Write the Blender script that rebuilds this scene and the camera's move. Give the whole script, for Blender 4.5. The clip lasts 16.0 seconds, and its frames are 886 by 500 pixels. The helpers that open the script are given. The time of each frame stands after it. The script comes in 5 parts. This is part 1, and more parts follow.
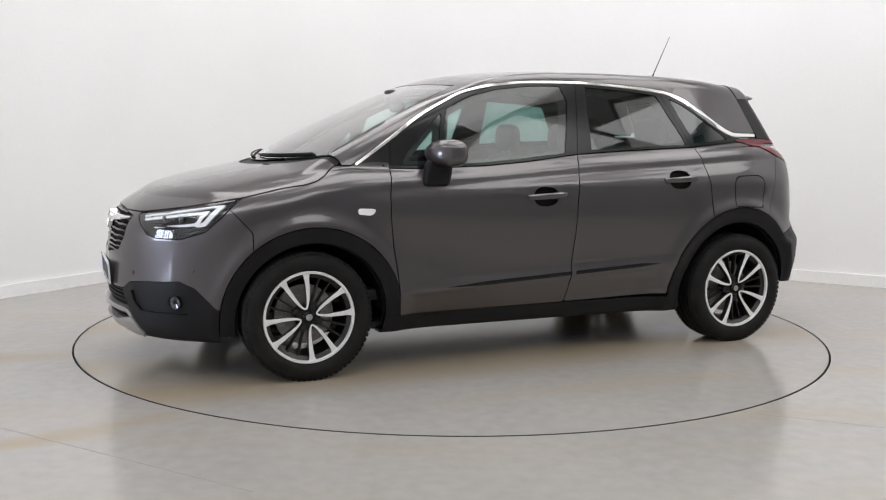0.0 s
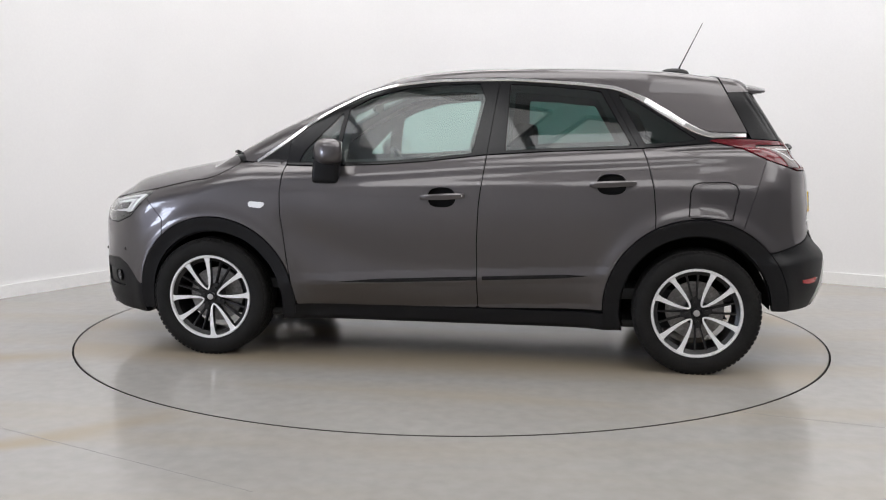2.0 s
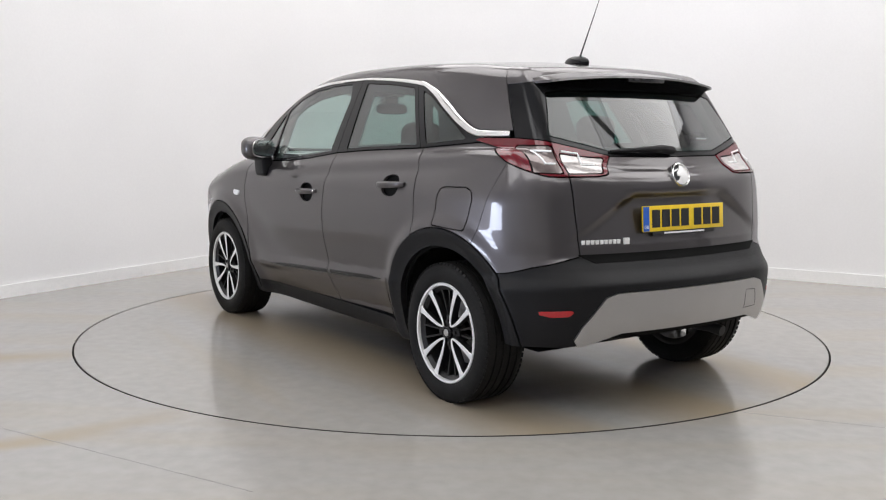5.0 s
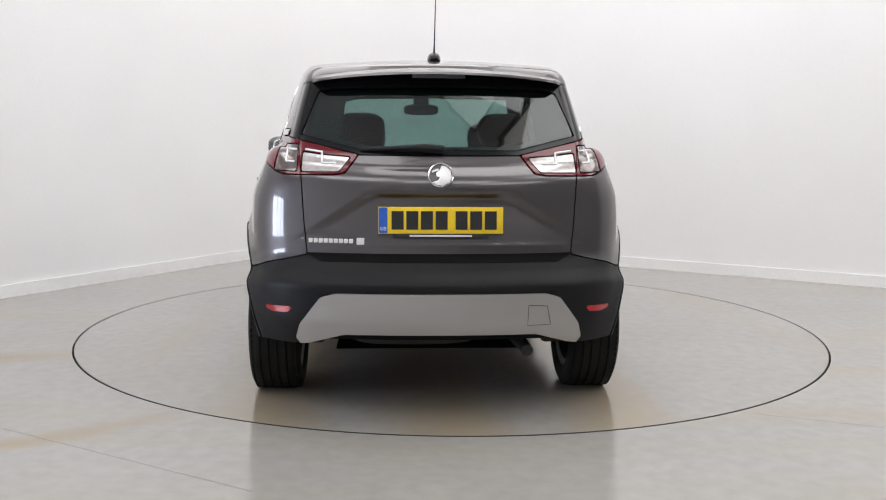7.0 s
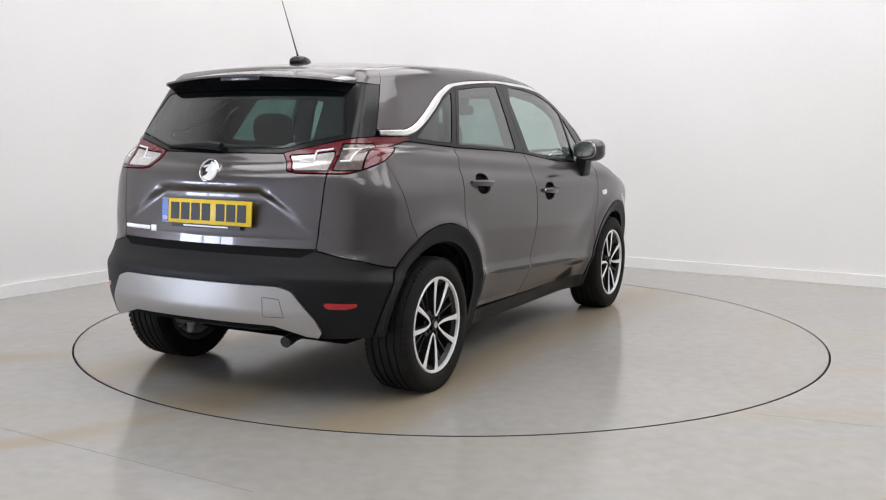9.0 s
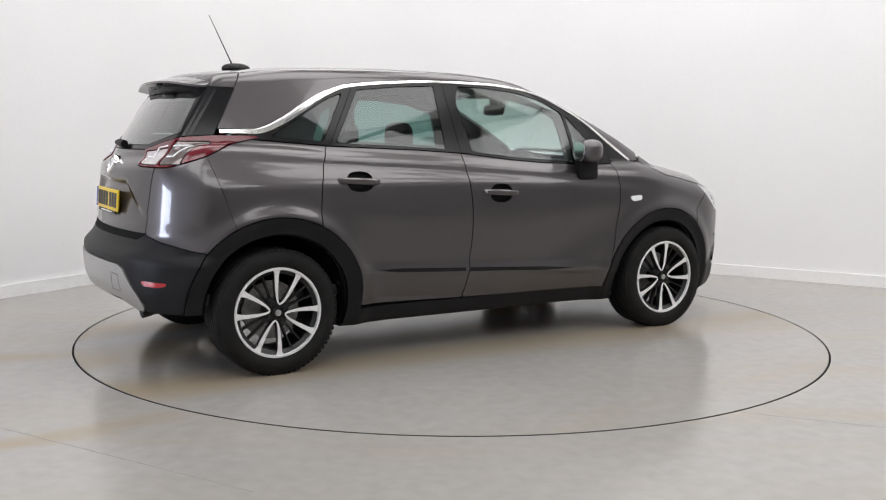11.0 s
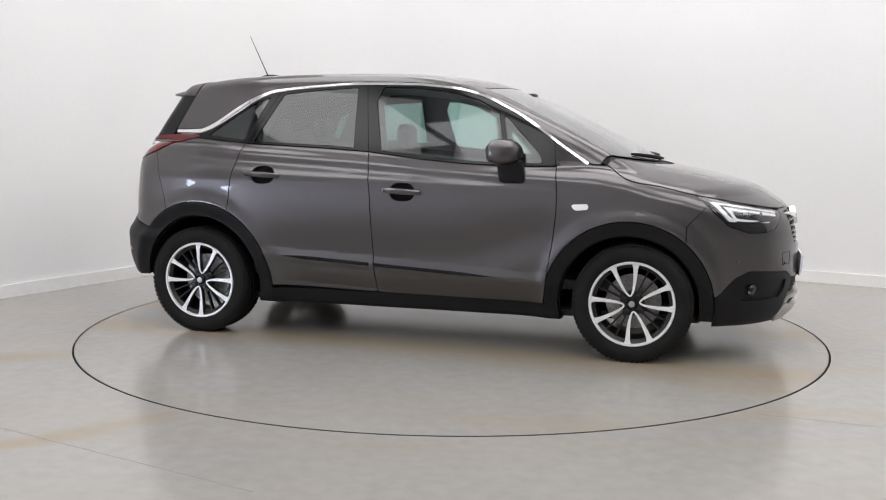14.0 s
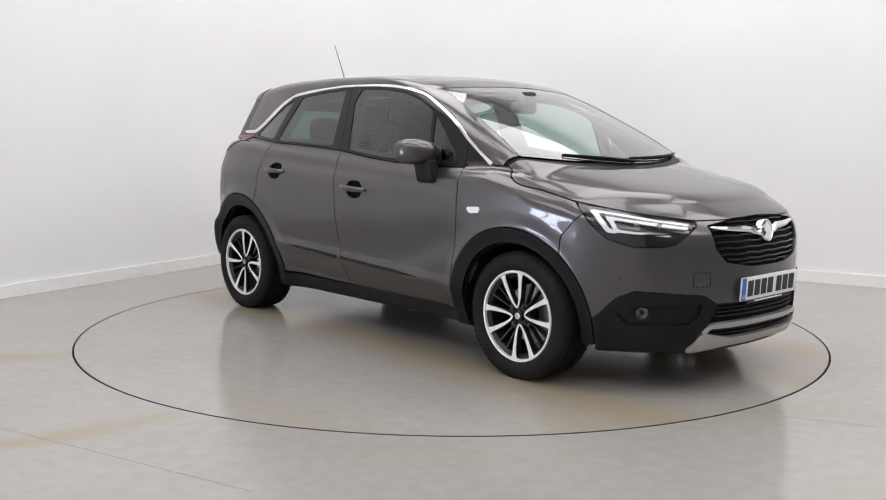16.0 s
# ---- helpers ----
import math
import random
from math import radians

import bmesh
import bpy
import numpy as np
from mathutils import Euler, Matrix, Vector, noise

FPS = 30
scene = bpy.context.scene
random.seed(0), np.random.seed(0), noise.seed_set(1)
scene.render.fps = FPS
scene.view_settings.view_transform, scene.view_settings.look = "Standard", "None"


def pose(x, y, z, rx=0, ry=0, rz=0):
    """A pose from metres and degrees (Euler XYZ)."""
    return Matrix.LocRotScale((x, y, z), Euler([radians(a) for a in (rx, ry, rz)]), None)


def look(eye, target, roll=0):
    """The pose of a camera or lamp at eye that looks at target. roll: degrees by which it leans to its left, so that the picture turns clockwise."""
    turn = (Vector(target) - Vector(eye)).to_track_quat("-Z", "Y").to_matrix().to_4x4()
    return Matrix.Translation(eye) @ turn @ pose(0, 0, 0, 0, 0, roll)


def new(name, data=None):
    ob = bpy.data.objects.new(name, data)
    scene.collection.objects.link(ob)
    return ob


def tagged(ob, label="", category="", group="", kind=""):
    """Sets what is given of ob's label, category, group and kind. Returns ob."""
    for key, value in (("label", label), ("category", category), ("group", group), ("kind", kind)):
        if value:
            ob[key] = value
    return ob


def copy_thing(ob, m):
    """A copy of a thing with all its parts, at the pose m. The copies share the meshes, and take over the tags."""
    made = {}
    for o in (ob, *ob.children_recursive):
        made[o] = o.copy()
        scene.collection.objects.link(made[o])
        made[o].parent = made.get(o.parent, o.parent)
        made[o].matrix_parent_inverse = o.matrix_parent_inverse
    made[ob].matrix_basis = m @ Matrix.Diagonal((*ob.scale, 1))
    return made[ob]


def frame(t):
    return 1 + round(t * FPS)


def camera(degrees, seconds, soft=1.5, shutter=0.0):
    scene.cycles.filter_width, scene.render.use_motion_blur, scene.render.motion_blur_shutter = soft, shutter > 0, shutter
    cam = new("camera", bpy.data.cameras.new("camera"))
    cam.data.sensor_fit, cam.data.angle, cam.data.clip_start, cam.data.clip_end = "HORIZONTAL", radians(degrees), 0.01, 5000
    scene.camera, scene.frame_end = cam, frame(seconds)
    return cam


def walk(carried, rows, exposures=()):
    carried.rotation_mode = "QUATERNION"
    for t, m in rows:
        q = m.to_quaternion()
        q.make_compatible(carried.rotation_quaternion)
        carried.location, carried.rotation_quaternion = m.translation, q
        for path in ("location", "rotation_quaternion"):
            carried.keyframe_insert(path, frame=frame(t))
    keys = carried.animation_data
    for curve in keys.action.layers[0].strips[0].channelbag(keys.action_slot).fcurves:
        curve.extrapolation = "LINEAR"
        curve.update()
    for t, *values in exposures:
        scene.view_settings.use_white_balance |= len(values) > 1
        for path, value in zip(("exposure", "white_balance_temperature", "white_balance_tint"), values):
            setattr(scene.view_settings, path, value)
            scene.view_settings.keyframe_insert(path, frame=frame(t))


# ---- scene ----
# ---- the camera: it stands still on a tripod ----
cam = camera(49.7, 16.0, soft=1.15)
STILL = pose(0.0, -6.021, 1.224, 90 - 6.989, 0.0, 0.491) @ pose(0, 0, 0, 0, 0, 0.45)
walk(cam, [(0.0, STILL), (16.0, STILL)])

# ---- light ----
world = bpy.data.worlds.new("sky")
scene.world = world
world.use_nodes = True
sky = world.node_tree.nodes.new("ShaderNodeTexSky")
sky.sky_type, sky.sun_disc = "NISHITA", False
sky.sun_elevation, sky.sun_rotation = radians(35), radians(200)
world.node_tree.links.new(sky.outputs[0], world.node_tree.nodes["Background"].inputs["Color"])
world.node_tree.nodes["Background"].inputs["Strength"].default_value = 0.10
scene.view_settings.exposure = 0.0

# the room's two walls meet in a rounded corner far behind the turntable
CORNER = Vector((-1.17, 4.45, 0.0))
ALONG = Vector((0.864, -0.504, 0.0))
TOWARDS = Vector((-0.504, -0.864, 0.0))
ROOM_LONG, ROOM_DEEP, ROOM_HIGH = 11.5, 13.0, 4.6


def room(u, v, z=0.0):
    """A place in the room: u metres along the far wall, v metres from it towards the camera."""
    q = CORNER + ALONG * u + TOWARDS * v
    return Vector((q.x, q.y, z))


def area_lamp(name, place, target, width, height, watts, colour):
    data = bpy.data.lights.new(name, "AREA")
    data.shape, data.size, data.size_y, data.energy, data.color = "RECTANGLE", width, height, watts, colour
    ob = new(name, data)
    ob.matrix_world = look(place, target)
    return ob


# rows of ceiling panels over the turntable, and daylight through a low wide window
# the row at v 8.5 stands over the camera, added as fill
PANELS = [(u, v) for v in (1.6, 4.4, 8.5) for u in (1.6, 4.4, 7.2, 10.0)]
for u, v in PANELS:
    area_lamp("panel_and_fill_light", room(u, v, ROOM_HIGH - 0.16), room(u, v + 0.001, 0), 2.3, 2.3, 37.5, (0.99, 0.985, 0.998))
area_lamp("window_daylight", room(-0.06, 9.6, 0.95), room(3.0, 9.6, 0.95), 2.96, 1.06, 175, (0.72, 0.80, 1.0))


# ---- materials ----
def material(name, colour, rough=0.5, metal=0.0, coat=0.0, grain=0.0, grain_size=200.0, bump_height=0.0, bump_size=400.0, stain=0.0, stain_size=2.0, glow=0.0, spec=0.5, rough_vary=0.0):
    """A surface with variation at two scales: fine grain and broad stains."""
    m = bpy.data.materials.new(name)
    m.use_nodes = True
    nt = m.node_tree
    b = nt.nodes["Principled BSDF"]
    b.inputs["Base Color"].default_value = (*colour, 1)
    b.inputs["Roughness"].default_value = rough
    b.inputs["Metallic"].default_value = metal
    b.inputs["Specular IOR Level"].default_value = spec
    b.inputs["Coat Weight"].default_value = coat
    b.inputs["Coat Roughness"].default_value = 0.02
    where = nt.nodes.new("ShaderNodeTexCoord")
    value = None

    def noise_at(size, detail=4.0):
        n = nt.nodes.new("ShaderNodeTexNoise")
        n.inputs["Scale"].default_value, n.inputs["Detail"].default_value = size, detail
        nt.links.new(where.outputs["Object"], n.inputs["Vector"])
        return n.outputs["Fac"]

    def scaled(source, low, high):
        r = nt.nodes.new("ShaderNodeMapRange")
        r.inputs["From Min"].default_value, r.inputs["From Max"].default_value = 0.3, 0.7
        r.inputs["To Min"].default_value, r.inputs["To Max"].default_value = low, high
        nt.links.new(source, r.inputs["Value"])
        return r.outputs[0]

    for amount, size in ((grain, grain_size), (stain, stain_size)):
        if amount:
            out = scaled(noise_at(size), 1 - amount, 1 + amount)
            if value is None:
                value = out
            else:
                mul = nt.nodes.new("ShaderNodeMath")
                mul.operation = "MULTIPLY"
                nt.links.new(value, mul.inputs[0])
                nt.links.new(out, mul.inputs[1])
                value = mul.outputs[0]
    if value is not None:
        mix = nt.nodes.new("ShaderNodeVectorMath")
        mix.operation = "SCALE"
        mix.inputs[0].default_value = colour
        nt.links.new(value, mix.inputs["Scale"])
        nt.links.new(mix.outputs[0], b.inputs["Base Color"])
    if rough_vary:
        nt.links.new(scaled(noise_at(stain_size * 3), rough - rough_vary, rough + rough_vary), b.inputs["Roughness"])
    if bump_height:
        bp = nt.nodes.new("ShaderNodeBump")
        bp.inputs["Distance"].default_value, bp.inputs["Strength"].default_value = bump_height, 0.6
        nt.links.new(noise_at(bump_size, 2.0), bp.inputs["Height"])
        nt.links.new(bp.outputs[0], b.inputs["Normal"])
    if glow:
        b.inputs["Emission Color"].default_value = (*colour, 1)
        b.inputs["Emission Strength"].default_value = glow
    return m


def glass_material(name, tint, rough=0.0, gloss_least=0.06):
    """A thin pane: mostly clear through a tint, with a mirror gloss on top."""
    m = bpy.data.materials.new(name)
    m.use_nodes = True
    nt = m.node_tree
    nt.nodes.remove(nt.nodes["Principled BSDF"])
    out = nt.nodes["Material Output"]
    thru, gloss, mix, facing = (nt.nodes.new(k) for k in ("ShaderNodeBsdfTransparent", "ShaderNodeBsdfGlossy", "ShaderNodeMixShader", "ShaderNodeLayerWeight"))
    thru.inputs[0].default_value = (*tint, 1)
    gloss.inputs["Roughness"].default_value = rough
    gloss.inputs["Color"].default_value = (1, 1, 1, 1)
    steep, fres = nt.nodes.new("ShaderNodeMath"), nt.nodes.new("ShaderNodeMath")
    steep.operation, fres.operation = "POWER", "MULTIPLY_ADD"
    steep.inputs[1].default_value = 3.3
    fres.inputs[1].default_value, fres.inputs[2].default_value = 1 - gloss_least, gloss_least
    nt.links.new(facing.outputs["Facing"], steep.inputs[0])
    nt.links.new(steep.outputs[0], fres.inputs[0])
    nt.links.new(fres.outputs[0], mix.inputs[0])
    nt.links.new(thru.outputs[0], mix.inputs[1])
    nt.links.new(gloss.outputs[0], mix.inputs[2])
    nt.links.new(mix.outputs[0], out.inputs["Surface"])
    return m


def paint_material():
    """Dark grey metallic lacquer: fine flakes under a clear coat."""
    m = material("grey_metallic_paint", (0.092, 0.085, 0.087), 0.34, 0.85, 1.0, grain=0.10, grain_size=900, stain=0.04, stain_size=1.5)
    nt = m.node_tree
    b = nt.nodes["Principled BSDF"]
    b.inputs["Coat IOR"].default_value = 1.5
    b.inputs["Specular Tint"].default_value = (0.42, 0.40, 0.41, 1)
    return m


PAINT = paint_material()
PLASTIC = material("black_grained_plastic", (0.0075, 0.0075, 0.0085), 0.48, spec=0.22, grain=0.15, grain_size=700, bump_height=0.0004, bump_size=900, stain=0.15, stain_size=4)
GLOSS_BLACK = material("gloss_black_trim", (0.007, 0.007, 0.008), 0.16, spec=0.3, grain=0.1, grain_size=300)
SHUT_BLACK = material("dark_seam", (0.006, 0.006, 0.006), 0.8, spec=0.1)
CHROME = material("bright_chrome", (0.86, 0.86, 0.85), 0.10, 1.0, grain=0.03, grain_size=40)
SILVER = material("silver_paint", (0.42, 0.41, 0.40), 0.36, 0.70, 0.3, grain=0.08, grain_size=900, stain=0.05, stain_size=3)
RUBBER = material("tyre_rubber", (0.010, 0.0095, 0.009), 0.72, spec=0.2, grain=0.25, grain_size=120, bump_height=0.0006, bump_size=500, stain=0.3, stain_size=9)
ALLOY = material("machined_alloy", (0.82, 0.815, 0.81), 0.36, 0.25, 0.4, grain=0.06, grain_size=160, stain=0.05, stain_size=15)
ALLOY_DARK = material("anthracite_wheel_paint", (0.011, 0.0105, 0.0105), 0.35, 0.0, 0.0, spec=0.4, grain=0.2, grain_size=150)
IRON = material("brake_iron", (0.30, 0.29, 0.28), 0.45, 0.8, grain=0.25, grain_size=80, stain=0.2, stain_size=12)
RUST = material("rusty_underbody", (0.05, 0.03, 0.02), 0.8, grain=0.4, grain_size=30, stain=0.4, stain_size=6)
CLOTH = material("dark_seat_cloth", (0.030, 0.029, 0.030), 0.9, grain=0.3, grain_size=500, bump_height=0.001, bump_size=600)
TRIM = material("dark_cabin_trim", (0.020, 0.020, 0.021), 0.6, grain=0.2, grain_size=300, stain=0.1, stain_size=5)
LINING = material("grey_roof_lining", (0.14, 0.135, 0.13), 0.9, grain=0.1, grain_size=300)
LENS_RED = material("red_lamp_lens", (0.12, 0.004, 0.010), 0.12, coat=0.35, grain=0.12, grain_size=60)
LENS_CLEAR = material("smoked_clear_lamp_lens", (0.15, 0.12, 0.115), 0.14, 0.4, 0.8, grain=0.2, grain_size=50)
LENS_PALE = material("pale_lamp_lens", (0.50, 0.47, 0.46), 0.12, 0.3, 0.8, grain=0.15, grain_size=50)
LAMP_DARK = material("dark_lamp_housing", (0.035, 0.035, 0.038), 0.25, 0.4, 0.3, grain=0.3, grain_size=40)
LAMP_WHITE = material("white_light_guide", (0.85, 0.86, 0.87), 0.25, coat=0.5, grain=0.04, grain_size=60)
LAMP_GLASS = material("smoky_lamp_glass", (0.10, 0.10, 0.11), 0.08, 0.6, 0.6, grain=0.1, grain_size=30)
REFLECTOR = material("red_reflector", (0.36, 0.010, 0.014), 0.2, coat=0.6, grain=0.2, grain_size=300)
YELLOW = material("yellow_plate", (0.80, 0.56, 0.02), 0.35, grain=0.04, grain_size=80, stain=0.05, stain_size=9)
WHITE_PLATE = material("white_plate", (0.75, 0.76, 0.77), 0.35, grain=0.04, grain_size=80)
PLATE_BLUE = material("blue_plate_band", (0.02, 0.11, 0.50), 0.35, grain=0.06, grain_size=80)
INK = material("black_ink", (0.012, 0.012, 0.014), 0.5, grain=0.2, grain_size=200)
SCREEN = glass_material("windscreen_glass", (0.74, 0.86, 0.82), gloss_least=0.09)
SIDE_GLASS = glass_material("green_tinted_glass", (0.52, 0.68, 0.64))
PRIVACY = glass_material("privacy_glass", (0.21, 0.345, 0.32))
LENS = glass_material("lamp_cover_glass", (0.93, 0.94, 0.95))


def wall_material():
    m = material("white_wall_paint", (0.83, 0.822, 0.825), 0.65, grain=0.012, grain_size=60, stain=0.02, stain_size=0.9, bump_height=0.0006, bump_size=180)
    return m


def floor_material(name, streaks, trickles, strength):
    """Sealed grey concrete with a satin coat; broad tan streaks where water has dried."""
    m = material(name, (0.312, 0.300, 0.285), 0.16, spec=0.42, grain=0.05, grain_size=14, stain=0.05, stain_size=0.8, bump_height=0.0001, bump_size=300)
    nt = m.node_tree
    b = nt.nodes["Principled BSDF"]
    old = b.inputs["Base Color"].links[0].from_socket
    where = nt.nodes.new("ShaderNodeTexCoord")
    stretch = nt.nodes.new("ShaderNodeMapping")
    stretch.inputs["Rotation"].default_value = (0, 0, radians(-8))
    stretch.inputs["Scale"].default_value = (0.22, 1.6, 1)
    nt.links.new(where.outputs["Object"], stretch.inputs[0])
    n = nt.nodes.new("ShaderNodeTexNoise")
    n.inputs["Scale"].default_value, n.inputs["Detail"].default_value = 1.1, 4
    nt.links.new(stretch.outputs[0], n.inputs["Vector"])
    ramp = nt.nodes.new("ShaderNodeMapRange")
    ramp.interpolation_type = "SMOOTHSTEP"
    ramp.inputs["From Min"].default_value, ramp.inputs["From Max"].default_value = 0.42, 0.72
    ramp.inputs["To Max"].default_value = streaks
    nt.links.new(n.outputs["Fac"], ramp.inputs["Value"])
    mix = nt.nodes.new("ShaderNodeMix")
    mix.data_type = "RGBA"
    mix.inputs["B"].default_value = (0.33, 0.275, 0.195, 1)
    nt.links.new(ramp.outputs[0], mix.inputs["Factor"])
    nt.links.new(old, mix.inputs["A"])
    colour = mix.outputs["Result"]
    # two dried trickles that run from the left towards the turntable
    sep = nt.nodes.new("ShaderNodeSeparateXYZ")
    nt.links.new(where.outputs["Object"], sep.inputs[0])
    for slope, offset, width, far in trickles:
        line = nt.nodes.new("ShaderNodeMath")
        line.operation = "MULTIPLY_ADD"
        line.inputs[1].default_value, line.inputs[2].default_value = -slope, -offset
        nt.links.new(sep.outputs["X"], line.inputs[0])
        wob = nt.nodes.new("ShaderNodeMath")
        wob.operation = "MULTIPLY_ADD"
        wob.inputs[1].default_value = 0.5
        nt.links.new(n.outputs["Fac"], wob.inputs[0])
        nt.links.new(line.outputs[0], wob.inputs[2])
        gap = nt.nodes.new("ShaderNodeMath")
        gap.operation = "ADD"
        nt.links.new(wob.outputs[0], gap.inputs[0])
        nt.links.new(sep.outputs["Y"], gap.inputs[1])
        size = nt.nodes.new("ShaderNodeMath")
        size.operation = "ABSOLUTE"
        nt.links.new(gap.outputs[0], size.inputs[0])
        near = nt.nodes.new("ShaderNodeMapRange")
        near.interpolation_type = "SMOOTHSTEP"
        near.inputs["From Min"].default_value, near.inputs["From Max"].default_value = width, 0.0
        near.inputs["To Max"].default_value = strength
        nt.links.new(size.outputs[0], near.inputs["Value"])
        fade = nt.nodes.new("ShaderNodeMapRange")
        fade.interpolation_type = "SMOOTHSTEP"
        fade.inputs["From Min"].default_value, fade.inputs["From Max"].default_value = far + 0.7, far - 0.3
        nt.links.new(sep.outputs["X"], fade.inputs["Value"])
        amount = nt.nodes.new("ShaderNodeMath")
        amount.operation = "MULTIPLY"
        nt.links.new(near.outputs[0], amount.inputs[0])
        nt.links.new(fade.outputs[0], amount.inputs[1])
        over = nt.nodes.new("ShaderNodeMix")
        over.data_type = "RGBA"
        over.inputs["B"].default_value = (0.30, 0.24, 0.16, 1)
        nt.links.new(amount.outputs[0], over.inputs["Factor"])
        nt.links.new(colour, over.inputs["A"])
        colour = over.outputs["Result"]
    nt.links.new(colour, b.inputs["Base Color"])
    return m


# slope, offset, half width and far end of each trickle
TRICKLES = ((0.25, -0.17, 0.24, -2.3), (0.85, -0.72, 0.20, -1.55))
WALL = wall_material()
FLOOR = floor_material("sealed_concrete", 0.45, TRICKLES, 0.85)
# water dripped off the car and dried in bands beside it
DRIPS = ((0.02, 1.20, 0.42, 5.0), (-0.03, -0.42, 0.40, 5.0), (0.06, 0.50, 0.45, 5.0))
DISC = floor_material("turntable_concrete", 0.5, DRIPS, 0.78)
CEILING = material("white_ceiling_paint", (0.78, 0.78, 0.77), 0.8, grain=0.02, grain_size=80, stain=0.02)
PANEL_GLOW = material("luminous_panel", (1.0, 0.98, 0.95), 0.5, glow=0.8)
# walls out of view, darkened in colour to dim the car's reflections
DIMMED_WALL = material("dimmed_unseen_wall", (0.22, 0.22, 0.23), 0.7, grain=0.03, grain_size=40, stain=0.05)


# ---- mesh helpers ----
def part(name, bm, mat, parent=None, label="", smooth=True):
    """Link a bmesh as one mesh object, under a thing or a part."""
    me = bpy.data.meshes.new(name)
    bm.to_mesh(me)
    bm.free()
    me.materials.append(mat)
    if smooth:
        for f in me.polygons:
            f.use_smooth = True
        me.set_sharp_from_angle(angle=radians(35))
    ob = new(name, me)
    if parent is not None:
        ob.parent = parent
    return tagged(ob, label)


def box(x0, x1, y0, y1, z0, z1, bevel=0.0, segments=2):
    bm = bmesh.new()
    bmesh.ops.create_cube(bm, size=1, matrix=Matrix.Translation(((x0 + x1) / 2, (y0 + y1) / 2, (z0 + z1) / 2)) @ Matrix.Diagonal((x1 - x0, y1 - y0, z1 - z0, 1)))
    if bevel:
        bmesh.ops.bevel(bm, geom=bm.edges[:], offset=bevel, segments=segments, profile=0.5, affect="EDGES")
    return bm


def prism(outline, depth, bevel=0.0, axis="y", at=0.0):
    """A plate of that outline, in the (x, z), (y, z) or (x, y) plane, of that depth along axis from at."""
    bm = bmesh.new()
    put = {"y": lambda a, b, d: (a, d, b), "x": lambda a, b, d: (d, a, b), "z": lambda a, b, d: (a, b, d)}[axis]
    lo = [bm.verts.new(put(a, b, at)) for a, b in outline]
    hi = [bm.verts.new(put(a, b, at + depth)) for a, b in outline]
    n = len(outline)
    bm.faces.new(lo)
    bm.faces.new(hi[::-1])
    for i in range(n):
        bm.faces.new((lo[i], hi[i], hi[(i + 1) % n], lo[(i + 1) % n]))
    bmesh.ops.recalc_face_normals(bm, faces=bm.faces[:])
    if bevel:
        bmesh.ops.bevel(bm, geom=bm.edges[:], offset=bevel, segments=2, profile=0.5, affect="EDGES")
    return bm


def tube(points, radius, sides=8, closed=False):
    """A round bar along points; radius is one number or one for each point."""
    bm = bmesh.new()
    pts = [Vector(q) for q in points]
    n = len(pts)
    radii = [radius] * n if isinstance(radius, (int, float)) else list(radius)
    rings = []
    for i, q in enumerate(pts):
        a = pts[(i - 1) % n] if closed or i else pts[0]
        b = pts[(i + 1) % n] if closed or i < n - 1 else pts[-1]
        d = (b - a).normalized()
        s = d.cross(Vector((0, 0, 1)) if abs(d.z) < 0.9 else Vector((1, 0, 0))).normalized()
        t = d.cross(s)
        rings.append([bm.verts.new(q + (s * math.cos(k * math.tau / sides) + t * math.sin(k * math.tau / sides)) * radii[i]) for k in range(sides)])
    for i in range(n if closed else n - 1):
        p0, p1 = rings[i], rings[(i + 1) % n]
        for k in range(sides):
            bm.faces.new((p0[k], p0[(k + 1) % sides], p1[(k + 1) % sides], p1[k]))
    if not closed:
        bm.faces.new(rings[0][::-1])
        bm.faces.new(rings[-1])
    bmesh.ops.recalc_face_normals(bm, faces=bm.faces[:])
    return bm


def lathe(profile, sides=64):
    """A turned solid round the y axis; profile rows are (radius, y), closed on itself."""
    bm = bmesh.new()
    n = len(profile)
    rings = [[bm.verts.new((r * math.cos(k * math.tau / sides), y, r * math.sin(k * math.tau / sides))) for r, y in profile] for k in range(sides)]
    for k in range(sides):
        a, b = rings[k], rings[(k + 1) % sides]
        for i in range(n):
            bm.faces.new((a[i], a[(i + 1) % n], b[(i + 1) % n], b[i]))
    bmesh.ops.recalc_face_normals(bm, faces=bm.faces[:])
    return bm


def ball(x, y, z, rx, ry, rz, power=2.0, u=24, v=16):
    """A rounded lump; a higher power makes it boxier."""
    bm = bmesh.new()
    bmesh.ops.create_uvsphere(bm, u_segments=u, v_segments=v, radius=1)
    for q in bm.verts:
        c = Vector([math.copysign(abs(k) ** (2 / power), k) for k in q.co])
        q.co = Vector((x + rx * c.x, y + ry * c.y, z + rz * c.z))
    return bm


def joined(*parts):
    bm = bmesh.new()
    for p in parts:
        me = bpy.data.meshes.new("piece")
        p.to_mesh(me)
        p.free()
        bm.from_mesh(me)
        bpy.data.meshes.remove(me)
    return bm


# ---- the room ----
def structure(name, bm, mat, label, smooth=False):
    return tagged(part(name, bm, mat, None, label, smooth), category=name.split("_")[0], kind="structure")


